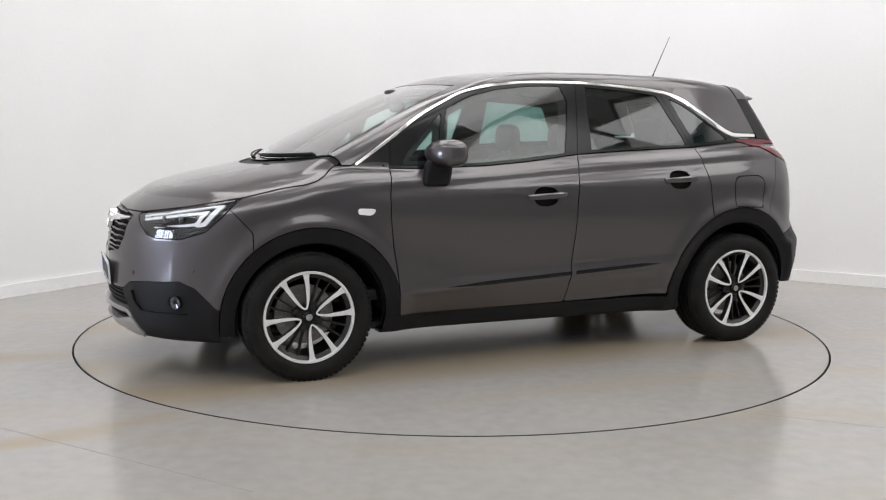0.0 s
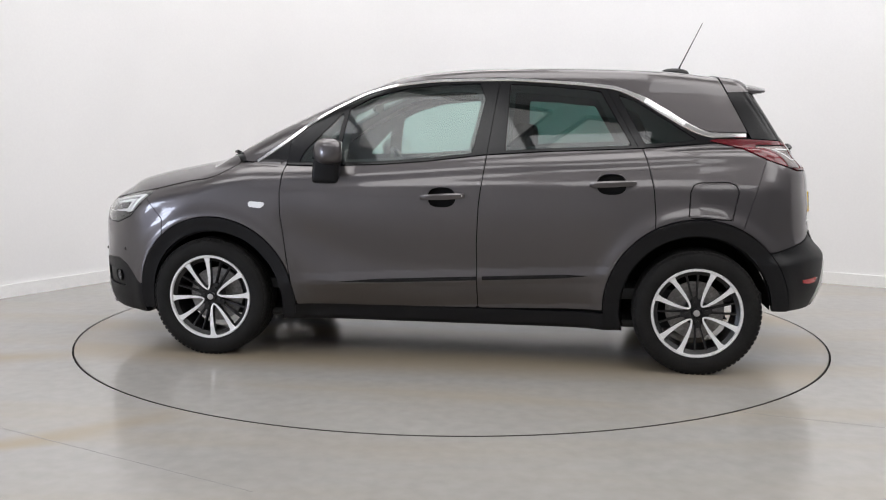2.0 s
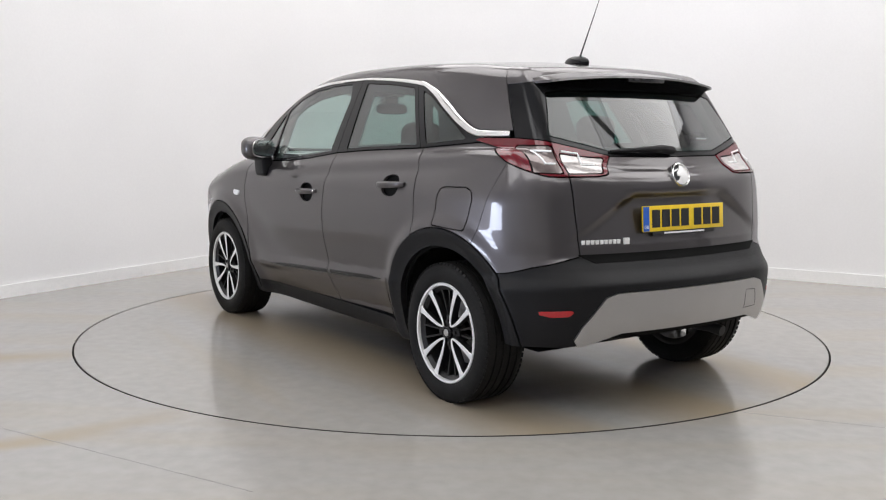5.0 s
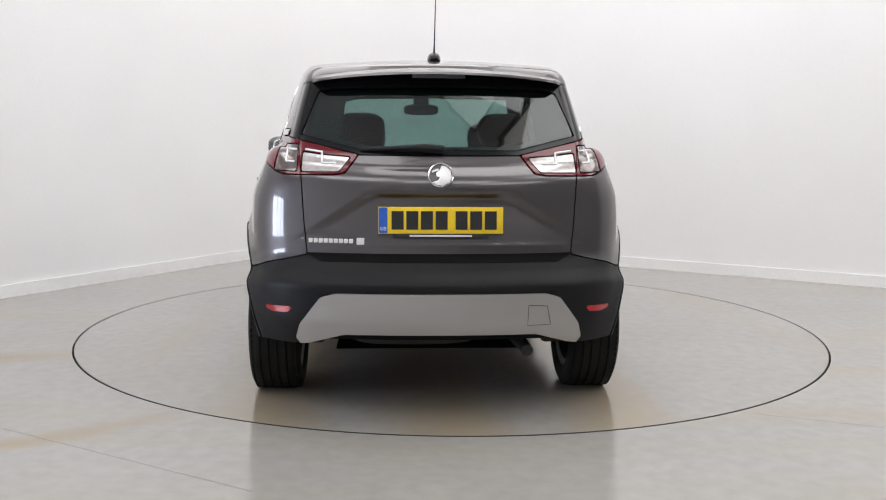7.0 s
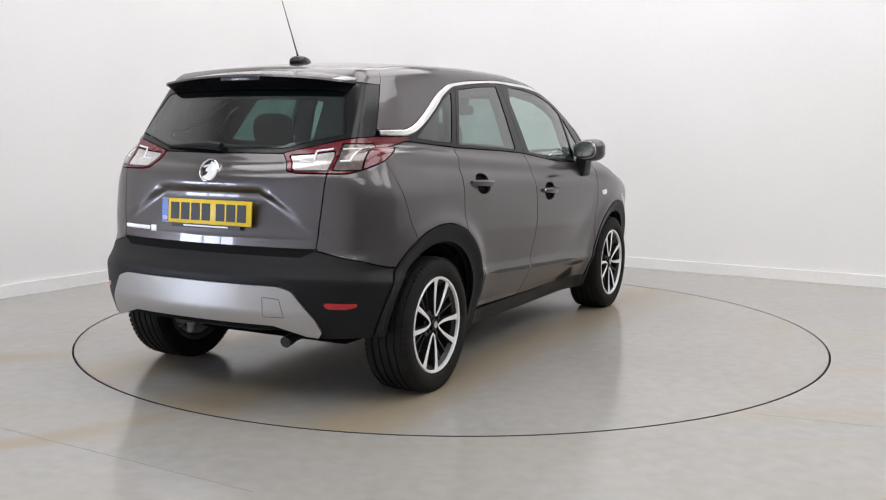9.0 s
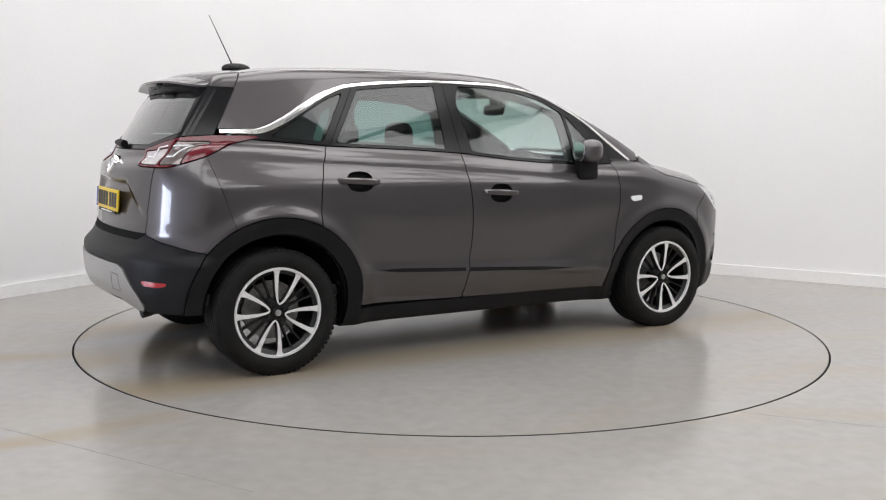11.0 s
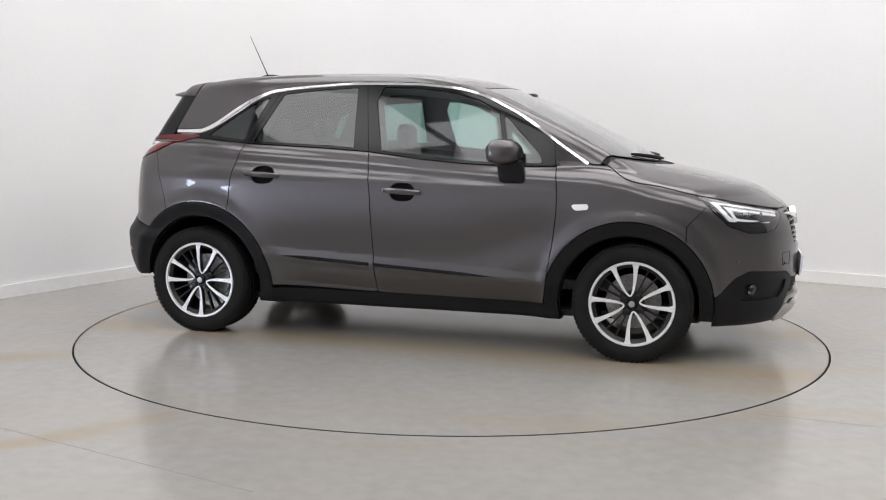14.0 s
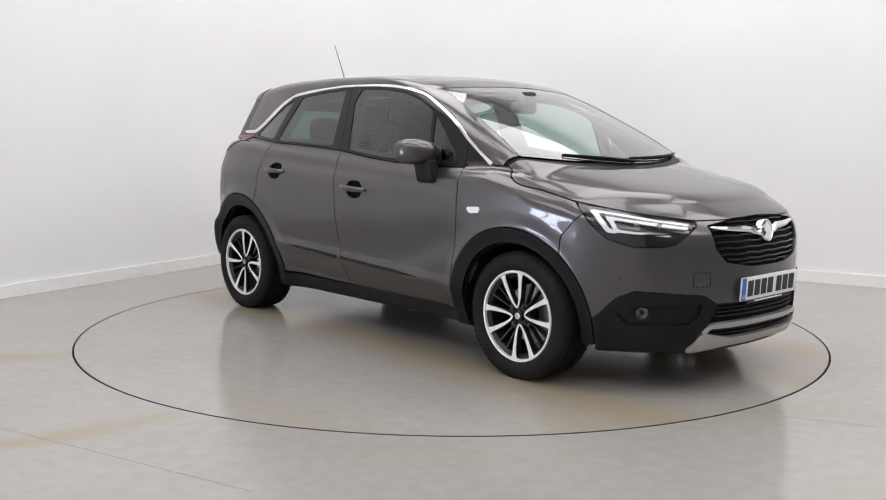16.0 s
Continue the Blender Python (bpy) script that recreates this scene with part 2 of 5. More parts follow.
def build_room():
    # floor with a round hole for the turntable
    bm = bmesh.new()
    n = 128
    inner = [bm.verts.new((2.262 * math.cos(k * math.tau / n), 2.262 * math.sin(k * math.tau / n), 0)) for k in range(n)]
    low = [bm.verts.new((q.co.x, q.co.y, -0.12)) for q in inner]
    outer = [bm.verts.new((16 * math.cos(k * math.tau / n), 16 * math.sin(k * math.tau / n), 0)) for k in range(n)]
    for k in range(n):
        j = (k + 1) % n
        bm.faces.new((inner[k], outer[k], outer[j], inner[j]))
        bm.faces.new((low[k], inner[k], inner[j], low[j]))
    structure("floor", bm, FLOOR, "grey sealed concrete floor with faint tan streaks", True)
    bm = bmesh.new()
    bmesh.ops.create_circle(bm, cap_ends=True, segments=64, radius=2.4, matrix=Matrix.Translation((0, 0, -0.12)))
    structure("pit_floor", bm, SHUT_BLACK, "dark pit below the turntable's rim")

    # the wall: far wall, rounded corner and side wall as one skin with thickness
    def wall_strip(z0, z1, off, thick, radius=1.5):
        line = [(ROOM_LONG, 0.0)]
        line += [(radius - (radius) * math.sin(a), radius - radius * math.cos(a)) for a in [i * math.pi / 2 / 20 for i in range(21)]]
        line += [(0.0, 7.5)]
        bm = bmesh.new()
        rows = []
        for i, (u, v) in enumerate(line):
            a, b = line[max(i - 1, 0)], line[min(i + 1, len(line) - 1)]
            d = Vector((b[0] - a[0], b[1] - a[1])).normalized()
            nu, nv = d.y, -d.x
            if nu * (4 - u) + nv * (4 - v) < 0:
                nu, nv = -nu, -nv
            f = room(u + nu * off, v + nv * off)
            k = room(u + nu * (off - thick), v + nv * (off - thick))
            rows.append([bm.verts.new((f.x, f.y, z0)), bm.verts.new((f.x, f.y, z1)), bm.verts.new((k.x, k.y, z1)), bm.verts.new((k.x, k.y, z0))])
        for r0, r1 in zip(rows, rows[1:]):
            for i in range(4):
                bm.faces.new((r0[i], r0[(i + 1) % 4], r1[(i + 1) % 4], r1[i]))
        bmesh.ops.recalc_face_normals(bm, faces=bm.faces[:])
        return bm
    structure("wall_far", wall_strip(0.0, ROOM_HIGH, 0.0, 0.12), WALL, "smooth white wall with a rounded corner", True)
    structure("baseboard", wall_strip(0.0, 0.095, 0.018, 0.016), material("white_skirting", (0.86, 0.855, 0.85), 0.4, grain=0.02, grain_size=50, stain=0.03), "low white skirting board along the wall", True)

    def slab(name, corners, z0, z1, mat, label):
        bm = bmesh.new()
        lo = [bm.verts.new(room(u, v, z0)) for u, v in corners]
        hi = [bm.verts.new(room(u, v, z1)) for u, v in corners]
        m = len(corners)
        bm.faces.new(lo)
        bm.faces.new(hi)
        for i in range(m):
            bm.faces.new((lo[i], lo[(i + 1) % m], hi[(i + 1) % m], hi[i]))
        bmesh.ops.recalc_face_normals(bm, faces=bm.faces[:])
        return structure(name, bm, mat, label)
    slab("wall_side", [(-0.12, 7.5), (0, 7.5), (0, 8.1), (-0.12, 8.1)], 0, ROOM_HIGH, WALL, "white wall pier beside the window")
    slab("wall_lintel", [(-0.12, 8.1), (0, 8.1), (0, 11.1), (-0.12, 11.1)], 1.5, ROOM_HIGH, DIMMED_WALL, "unseen wall over the window, greyed to dim reflections")
    slab("wall_sill", [(-0.12, 8.1), (0, 8.1), (0, 11.1), (-0.12, 11.1)], 0, 0.4, DIMMED_WALL, "unseen wall below the window, greyed to dim reflections")
    slab("wall_near_side", [(-0.12, 11.1), (0, 11.1), (0, ROOM_DEEP), (-0.12, ROOM_DEEP)], 0, ROOM_HIGH, WALL, "white wall beyond the window")
    for k, v in enumerate((9.06, 10.06)):
        slab("window_mullion", [(-0.03, v), (0.02, v), (0.02, v + 0.08), (-0.03, v + 0.08)], 0.4, 1.5, WALL, "white upright between the window's panes")
    slab("wall_behind", [(-0.12, ROOM_DEEP), (ROOM_LONG + 0.12, ROOM_DEEP), (ROOM_LONG + 0.12, ROOM_DEEP + 0.12), (-0.12, ROOM_DEEP + 0.12)], 0, ROOM_HIGH, WALL, "white wall behind the camera")
    slab("wall_end", [(ROOM_LONG, -0.12), (ROOM_LONG + 0.12, -0.12), (ROOM_LONG + 0.12, ROOM_DEEP), (ROOM_LONG, ROOM_DEEP)], 0, ROOM_HIGH, DIMMED_WALL, "unseen end wall, greyed to dim the car's reflections")
    slab("ceiling", [(-0.12, -0.12), (ROOM_LONG + 0.12, -0.12), (ROOM_LONG + 0.12, ROOM_DEEP + 0.12), (-0.12, ROOM_DEEP + 0.12)], ROOM_HIGH, ROOM_HIGH + 0.1, CEILING, "white ceiling with light panels")


build_room()


def build_panel_lamp():
    lamp = tagged(new("ceiling_and_fill_panel"), "square white luminous ceiling panel, one row added as fill", "light", "ceiling lights")
    part("frame", joined(box(-1.2, 1.2, -1.2, -1.16, -0.10, 0), box(-1.2, 1.2, 1.16, 1.2, -0.10, 0), box(-1.2, -1.16, -1.16, 1.16, -0.10, 0), box(1.16, 1.2, -1.16, 1.16, -0.10, 0)), SILVER, lamp, smooth=False)
    part("diffuser", box(-1.16, 1.16, -1.16, 1.16, -0.07, -0.05), PANEL_GLOW, lamp, smooth=False)
    return lamp


first = build_panel_lamp()
for i, (u, v) in enumerate(PANELS):
    q = room(u, v, ROOM_HIGH)
    m = pose(q.x, q.y, q.z, 0, 0, -30.3)
    if i:
        copy_thing(first, m)
    else:
        first.matrix_basis = m


def build_turntable():
    table = tagged(new("turntable"), "round concrete-topped car turntable flush with the floor", "turntable")
    bm = bmesh.new()
    n = 128
    top = [bm.verts.new((2.249 * math.cos(k * math.tau / n), 2.249 * math.sin(k * math.tau / n), 0)) for k in range(n)]
    low = [bm.verts.new((q.co.x, q.co.y, -0.06)) for q in top]
    bm.faces.new(top)
    bm.faces.new(low[::-1])
    for k in range(n):
        bm.faces.new((low[k], low[(k + 1) % n], top[(k + 1) % n], top[k]))
    part("deck", bm, DISC, table)
    bm = bmesh.new()
    ring = [(2.2490, 0.0008), (2.2525, 0.0008), (2.2525, -0.05), (2.2490, -0.05)]
    rows = [[bm.verts.new((r * math.cos(k * math.tau / n), r * math.sin(k * math.tau / n), z)) for r, z in ring] for k in range(n)]
    for k in range(n):
        for i in range(4):
            bm.faces.new((rows[k][i], rows[k][(i + 1) % 4], rows[(k + 1) % n][(i + 1) % 4], rows[(k + 1) % n][i]))
    bmesh.ops.recalc_face_normals(bm, faces=bm.faces[:])
    part("rim", bm, material("dark_steel_rim", (0.06, 0.055, 0.05), 0.5, 0.6, grain=0.2, grain_size=60), table, "thin dark steel rim")
    return table


turntable = build_turntable()



def floor_joint(x0, y0, x1, y1, name):
    """A shallow saw-cut in the floor."""
    d = Vector((x1 - x0, y1 - y0, 0)).normalized()
    n = Vector((-d.y, d.x, 0)) * 0.0015
    bm = bmesh.new()
    a, b = Vector((x0, y0, 0)), Vector((x1, y1, 0))
    ring = [a + n, a - n, b - n, b + n]
    lo = [bm.verts.new(q + Vector((0, 0, -0.002))) for q in ring]
    hi = [bm.verts.new(q + Vector((0, 0, 0.0006))) for q in ring]
    bm.faces.new(hi)
    for i in range(4):
        bm.faces.new((lo[i], lo[(i + 1) % 4], hi[(i + 1) % 4], hi[i]))
    bmesh.ops.recalc_face_normals(bm, faces=bm.faces[:])
    structure(name, bm, material("joint_grey", (0.20, 0.19, 0.18), 0.6, grain=0.1, grain_size=30), "fine saw-cut joint in the floor")


floor_joint(-1.95, -2.15, -0.67, -2.88, "floor_joint")
floor_joint(1.30, -1.87, 2.3, -2.25, "floor_joint")
# ---- the car's outer form: x ahead, y to its left, z up, the ground at 0 ----
def smax(a, b, k):
    h = np.clip(0.5 + 0.5 * (a - b) / k, 0, 1)
    return b + (a - b) * h + k * h * (1 - h)


def smin(a, b, k):
    return -smax(-a, -b, k)


def bump(v, lo, hi, soft):
    """1 between lo and hi, falling to 0 over soft on either side."""
    up = np.clip((v - lo) / soft + 0.5, 0, 1)
    down = np.clip((hi - v) / soft + 0.5, 0, 1)
    return up * up * (3 - 2 * up) * down * down * (3 - 2 * down)


def curve_through(xs, ys):
    """A smooth curve through the given knots, level beyond them."""
    xs, ys = np.array(xs, float), np.array(ys, float)
    d = np.diff(ys) / np.diff(xs)
    m = np.concatenate([[d[0]], np.where(d[1:] * d[:-1] > 0, 2 * d[1:] * d[:-1] / (d[1:] + d[:-1] + 1e-12), 0), [d[-1]]])

    def at(v):
        w = np.clip(v, xs[0], xs[-1])
        i = np.clip(np.searchsorted(xs, w) - 1, 0, len(xs) - 2)
        h = xs[i + 1] - xs[i]
        t = (w - xs[i]) / h
        return ((2 * t**3 - 3 * t**2 + 1) * ys[i] + (t**3 - 2 * t**2 + t) * h * m[i]
                + (3 * t**2 - 2 * t**3) * ys[i + 1] + (t**3 - t**2) * h * m[i + 1])
    return at


side_by_height = curve_through([0.15, 0.22, 0.32, 0.45, 0.62, 0.80, 0.93, 1.05, 1.15, 1.25], [0.775, 0.800, 0.828, 0.852, 0.872, 0.883, 0.876, 0.838, 0.797, 0.75])
side_by_length = curve_through([-2.15, -1.98, -1.85, -1.65, -1.40, -0.9, 0.0, 0.9, 1.25, 1.5, 1.65, 1.8, 1.95, 2.1],
                               [-0.37, -0.165, -0.098, -0.050, -0.022, -0.004, 0.0, -0.006, -0.02, -0.05, -0.085, -0.15, -0.27, -0.5])
bonnet_middle = curve_through([0.9, 1.1, 1.273, 1.446, 1.62, 1.795, 1.935, 2.02, 2.08], [1.095, 1.090, 1.062, 1.028, 0.992, 0.945, 0.897, 0.85, 0.78])
bonnet_edge = curve_through([-2.0, -1.8, -1.45, -1.1, -0.3, 0.3, 0.75, 0.95, 1.1, 1.27, 1.5, 1.75, 1.95], [1.205, 1.20, 1.18, 1.15, 1.105, 1.065, 1.045, 1.04, 1.015, 0.965, 0.905, 0.83, 0.75])
nose = curve_through([0.16, 0.22, 0.28, 0.46, 0.56, 0.66, 0.76, 0.83, 0.90], [1.95, 2.035, 2.066, 2.078, 2.074, 2.072, 2.066, 2.040, 1.97])
tail = curve_through([0.24, 0.30, 0.36, 0.46, 0.59, 0.66, 0.72, 0.80, 0.90, 1.02, 1.10, 1.20], [-1.95, -2.06, -2.10, -2.135, -2.14, -2.088, -2.059, -2.055, -2.045, -2.03, -1.99, -1.90])
roof_middle = curve_through([-1.95, -1.80, -1.70, -1.456, -1.24, -0.93, -0.62, -0.3, 0.0, 0.207, 0.343, 0.514, 0.685, 0.857, 1.03, 1.169, 1.32, 1.6, 2.3],
                            [1.47, 1.505, 1.522, 1.556, 1.580, 1.594, 1.599, 1.596, 1.578, 1.550, 1.512, 1.452, 1.378, 1.301, 1.216, 1.140, 1.052, 0.86, 0.40])
glass_tail = curve_through([1.05, 1.12, 1.20, 1.45, 1.60], [-1.985, -1.955, -1.905, -1.735, -1.63])
roof_taper = curve_through([-2.0, -1.9, -1.65, -1.4, -1.0, 0.2, 0.6, 0.93, 1.1], [-0.235, -0.183, -0.115, -0.063, -0.016, 0.0, -0.02, -0.055, -0.09])


def crease(x):
    """The height of the ridge low on the doors."""
    return 0.468 - 0.052 * x


def lower_body(x, y, z):
    a = np.abs(y)
    side = side_by_height(z) + side_by_length(x) + 0.06 * np.clip(x - 1.45, 0, 1) * np.clip(0.9 - z, 0, 1)
    doors = bump(x, -0.95, 0.70, 0.5)
    side = side - doors * 0.021 * np.exp(-((z - 0.525 - 0.16 * np.clip((x - 0.0) / 0.7, 0, 1) ** 2) / 0.11) ** 2)
    side = side + doors * 0.010 * np.clip(1 - np.abs(z - crease(x) + 0.012) / 0.045, 0, 1)
    side = side - doors * 0.42 * np.clip(crease(x) - 0.03 - z, 0, 0.14)
    side = side - bump(x, -1.6, 0.9, 0.4) * 0.006 * np.exp(-((z - 0.985 + 0.06 * x) / 0.03) ** 2)
    side = side + 0.018 * np.exp(-((np.hypot(x - 1.17, z - 0.31) - 0.46) / 0.05) ** 2) * (z > 0.1)
    side = side + 0.020 * np.exp(-((np.hypot(x + 1.40, z - 0.33) - 0.47) / 0.05) ** 2)
    # the black bumpers stand out at the rear corners
    side = side + 0.035 * bump(z, 0.30, 0.60, 0.07) * np.clip((-1.62 - x) / 0.2, 0, 1)
    front = x - nose(z) + 0.082 * (a / 0.44) ** 2.3 + 0.05 * np.clip(z - 0.70, 0, 1) * a * 4
    # lamps' hollows and the lower pockets
    rear = tail(z) + 0.20 * a**2 + 0.60 * np.clip(a - 0.45, 0, 1) ** 2 - x
    hollow = np.clip((z - 0.76) / 0.17, 0, 1) ** 0.8 * bump(z, 0.5, 0.965, 0.045)
    plate = hollow * bump(a, -1, 0.30 + 1.6 * np.clip(0.955 - z, 0, 0.2), 0.10)
    rear = rear + 0.024 * plate
    crown = np.clip(a / 0.8, 0, 1.2) ** 3.2
    t = bonnet_middle(x) + (bonnet_edge(x) - bonnet_middle(x)) * crown
    t = t + 0.010 * bump(a, 0.42, 0.9, 0.36) * bump(x, 1.2, 1.8, 0.5) * (1 - crown)
    body = smax(a - side, z - t, 0.07)
    body = smax(body, front, 0.16)
    body = smax(body, rear, 0.10)
    return smax(body, 0.20 - z, 0.03)


def greenhouse(x, y, z):
    a = np.abs(y)
    side = 0.812 - 0.30 * (z - 1.1) - 0.12 * (z - 1.1) * np.abs(z - 1.1) + roof_taper(x)
    t = roof_middle(x + 0.20 * a**2 * np.clip((x + 0.1) / 0.4, 0, 1)) - 0.085 * a**2 - 0.004
    body = smax(a - side, (z - t) / np.where(x > 0.2, 1.12, 1.0), 0.055)
    body = smax(body, glass_tail(z) + 0.22 * a**2 - x, 0.05)
    return smax(body, 0.9 - z, 0.02)


def car_form(x, y, z):
    """Below 0 inside the body, above 0 outside."""
    return smin(lower_body(x, y, z), greenhouse(x, y, z), 0.012)


def car_normal(p):
    e = 0.002
    x, y, z = p[:, 0], p[:, 1], p[:, 2]
    g = np.stack([car_form(x + e, y, z) - car_form(x - e, y, z), car_form(x, y + e, z) - car_form(x, y - e, z),
                  car_form(x, y, z + e) - car_form(x, y, z - e)], 1) / (2 * e)
    return g


def settle(p, depth=0.0, turns=4):
    """Slide points to the form's surface, or to depth below it."""
    for _ in range(turns):
        g = car_normal(p)
        p = p - g * ((car_form(p[:, 0], p[:, 1], p[:, 2]) + depth) / np.maximum((g**2).sum(1), 0.05))[:, None]
    return p


def skin(cell, depth=0.0):
    """The left half of the form as a net of four-sided faces."""
    xs, ys, zs = np.arange(-2.3, 2.3, cell), np.arange(0.0, 1.05, cell), np.arange(0.08, 1.72, cell)
    gx, gy, gz = np.meshgrid(xs, ys, zs, indexing="ij")
    inside = car_form(gx, gy, gz) + depth < 0
    n = sum(inside[i:inside.shape[0] - 1 + i, j:inside.shape[1] - 1 + j, k:inside.shape[2] - 1 + k].astype(int) for i in (0, 1) for j in (0, 1) for k in (0, 1))
    live = (n > 0) & (n < 8)
    ids = -np.ones(live.shape, int)
    at = np.argwhere(live)
    ids[live] = np.arange(len(at))
    p = settle(np.array([-2.3, 0.0, 0.08]) + (at + 0.5) * cell, depth, 6)
    faces = []
    for axis in range(3):
        u, v = [(1, 2), (2, 0), (0, 1)][axis]
        a = np.moveaxis(inside, (axis, u, v), (0, 1, 2))
        c = np.moveaxis(ids, (axis, u, v), (0, 1, 2))
        cross = a[:-1, 1:-1, 1:-1] != a[1:, 1:-1, 1:-1]
        i, j, k = np.argwhere(cross).T
        q = np.stack([c[i, j, k], c[i, j + 1, k], c[i, j + 1, k + 1], c[i, j, k + 1]], 1)
        turn = ~a[:-1, 1:-1, 1:-1][i, j, k]
        q[turn] = q[turn][:, ::-1]
        faces.append(q)
    faces = np.concatenate(faces)
    faces = faces[(faces >= 0).all(1)]
    # pull the innermost row onto the middle plane
    p[at[:, 1] == 0, 1] = 0.0
    p[:, 1] = np.maximum(p[:, 1], 0)
    return p, faces


# ---- cutting the form into panels ----
def cut(mesh, field):
    """Keep what lies where field(points) is below 0, with a clean edge."""
    p, faces = mesh
    f = field(p)
    keep, put, out, fresh = {}, {}, [], []

    def old(i):
        if i not in keep:
            keep[i] = len(fresh)
            fresh.append(p[i])
        return keep[i]

    def mid(i, j):
        key = (i, j) if i < j else (j, i)
        if key not in put:
            t = f[key[0]] / (f[key[0]] - f[key[1]])
            put[key] = len(fresh)
            fresh.append(p[key[0]] * (1 - t) + p[key[1]] * t)
        return put[key]

    for face in faces:
        s = [f[i] < 0 for i in face]
        if all(s):
            out.append([old(i) for i in face])
        elif any(s):
            ring = []
            for k, i in enumerate(face):
                j, sj = face[(k + 1) % len(face)], s[(k + 1) % len(face)]
                if s[k]:
                    ring.append(old(i))
                if s[k] != sj:
                    ring.append(mid(i, j))
            if len(ring) > 2:
                out.append(ring)
    return (np.array(fresh) if fresh else np.zeros((0, 3))), out


def window(mesh, x0, x1, z0, z1, y0=-1.0, y1=2.0):
    """The faces of mesh within a box, to make later cuts quick."""
    p, faces = mesh
    ok = (p[:, 0] > x0) & (p[:, 0] < x1) & (p[:, 2] > z0) & (p[:, 2] < z1) & (p[:, 1] > y0) & (p[:, 1] < y1)
    return p, [f for f in faces if all(ok[i] for i in f)]


def outline(points, view="side"):
    """The signed distance from a closed outline, below 0 inside; view: the plane in which the outline is drawn."""
    q = np.array(points, float)
    a, b = q, np.roll(q, -1, 0)

    def field(p):
        w = flat(p, view)
        best = np.full(len(w), 9.0)
        odd = np.zeros(len(w), bool)
        for s, e in zip(a, b):
            d = e - s
            r = w - s
            t = np.clip((r @ d) / (d @ d), 0, 1)
            best = np.minimum(best, np.hypot(*(r - t[:, None] * d).T))
            if s[1] != e[1]:
                cross = ((s[1] > w[:, 1]) != (e[1] > w[:, 1])) & (w[:, 0] < (e[0] - s[0]) * (w[:, 1] - s[1]) / (e[1] - s[1]) + s[0])
                odd ^= cross
        return np.where(odd, -best, best)
    return field


def flat(p, view):
    if view == "side":
        return p[:, [0, 2]]
    if view == "end":
        return p[:, [1, 2]]
    if view == "top":
        return p[:, [0, 1]]
    return np.stack([(p[:, 0] - p[:, 1]) * 0.7071, p[:, 2]], 1)  # from the front corner


def grown(field, by):
    return lambda p: field(p) - by


def without(field, by=0.0):
    return lambda p: by - field(p)


def both(*fields):
    return lambda p: np.max([f(p) for f in fields], 0)


def either(*fields):
    return lambda p: np.min([f(p) for f in fields], 0)


def over_line(xs, zs):
    """Below 0 above the line z(x)."""
    xs, zs = np.array(xs), np.array(zs)
    order = np.argsort(xs)
    return lambda p: np.interp(p[:, 0], xs[order], zs[order]) - p[:, 2]


def disc(x, z, r):
    return lambda p: np.hypot(p[:, 0] - x, p[:, 2] - z) - r


def panel(name, mesh, mat, parent, side=0, lift=0.0, edge=0.014, label=""):
    """Make a mesh of cut skin into a part with turned-in edges. side 1: left, -1: right, 0: both halves in one."""
    p, faces = mesh
    if not len(faces):
        raise ValueError(name)
    used = sorted({i for f in faces for i in f})
    index = {i: k for k, i in enumerate(used)}
    p = p[used]
    faces = [[index[i] for i in f] for f in faces]
    middle = p[:, 1] < 1e-4
    p = settle(p, -lift, 1)
    p[middle, 1] = 0
    n = car_normal(p)
    n[middle, 1] = 0
    n /= np.linalg.norm(n, axis=1)[:, None]
    count = {}
    for f in faces:
        for i, j in zip(f, f[1:] + f[:1]):
            count[(i, j)] = 1
    rim = [(i, j) for i, j in count if (j, i) not in count and not (middle[i] and middle[j] and side == 0)]
    ends = sorted({i for e in rim for i in e})
    k0 = len(p)
    at = {i: k for k, i in enumerate(ends)}
    inner = p[ends] - n[ends] * edge
    inner[middle[ends], 1] = 0
    verts = np.concatenate([p, p[ends], inner])
    m = len(ends)
    normals = np.concatenate([n, np.zeros((2 * m, 3))])
    allf = faces + [[k0 + at[j], k0 + at[i], k0 + m + at[i], k0 + m + at[j]] for i, j in rim]
    flip = np.array([1, -1, 1])
    if side == -1:
        verts, normals, allf = verts * flip, normals * flip, [f[::-1] for f in allf]
    elif side == 0:
        base = len(verts)
        mirror = np.arange(base) + base
        mid = np.where(np.abs(verts[:, 1]) < 1e-6)[0]
        mirror[mid] = mid
        allf = allf + [[int(mirror[i]) for i in f][::-1] for f in allf]
        verts, normals = np.concatenate([verts, verts * flip]), np.concatenate([normals, normals * flip])
    me = bpy.data.meshes.new(name)
    me.from_pydata(verts.tolist(), [], allf)
    me.polygons.foreach_set("use_smooth", [True] * len(me.polygons))
    me.normals_split_custom_set_from_vertices(normals.tolist())
    me.materials.append(mat)
    ob = new(name, me)
    ob.parent = parent
    return tagged(ob, label)


# ---- the car ----
DOOR, LAMP, FRAME = {}, {}, {}
car = tagged(new("car"), "dark grey metallic compact crossover standing on the turntable", "car")

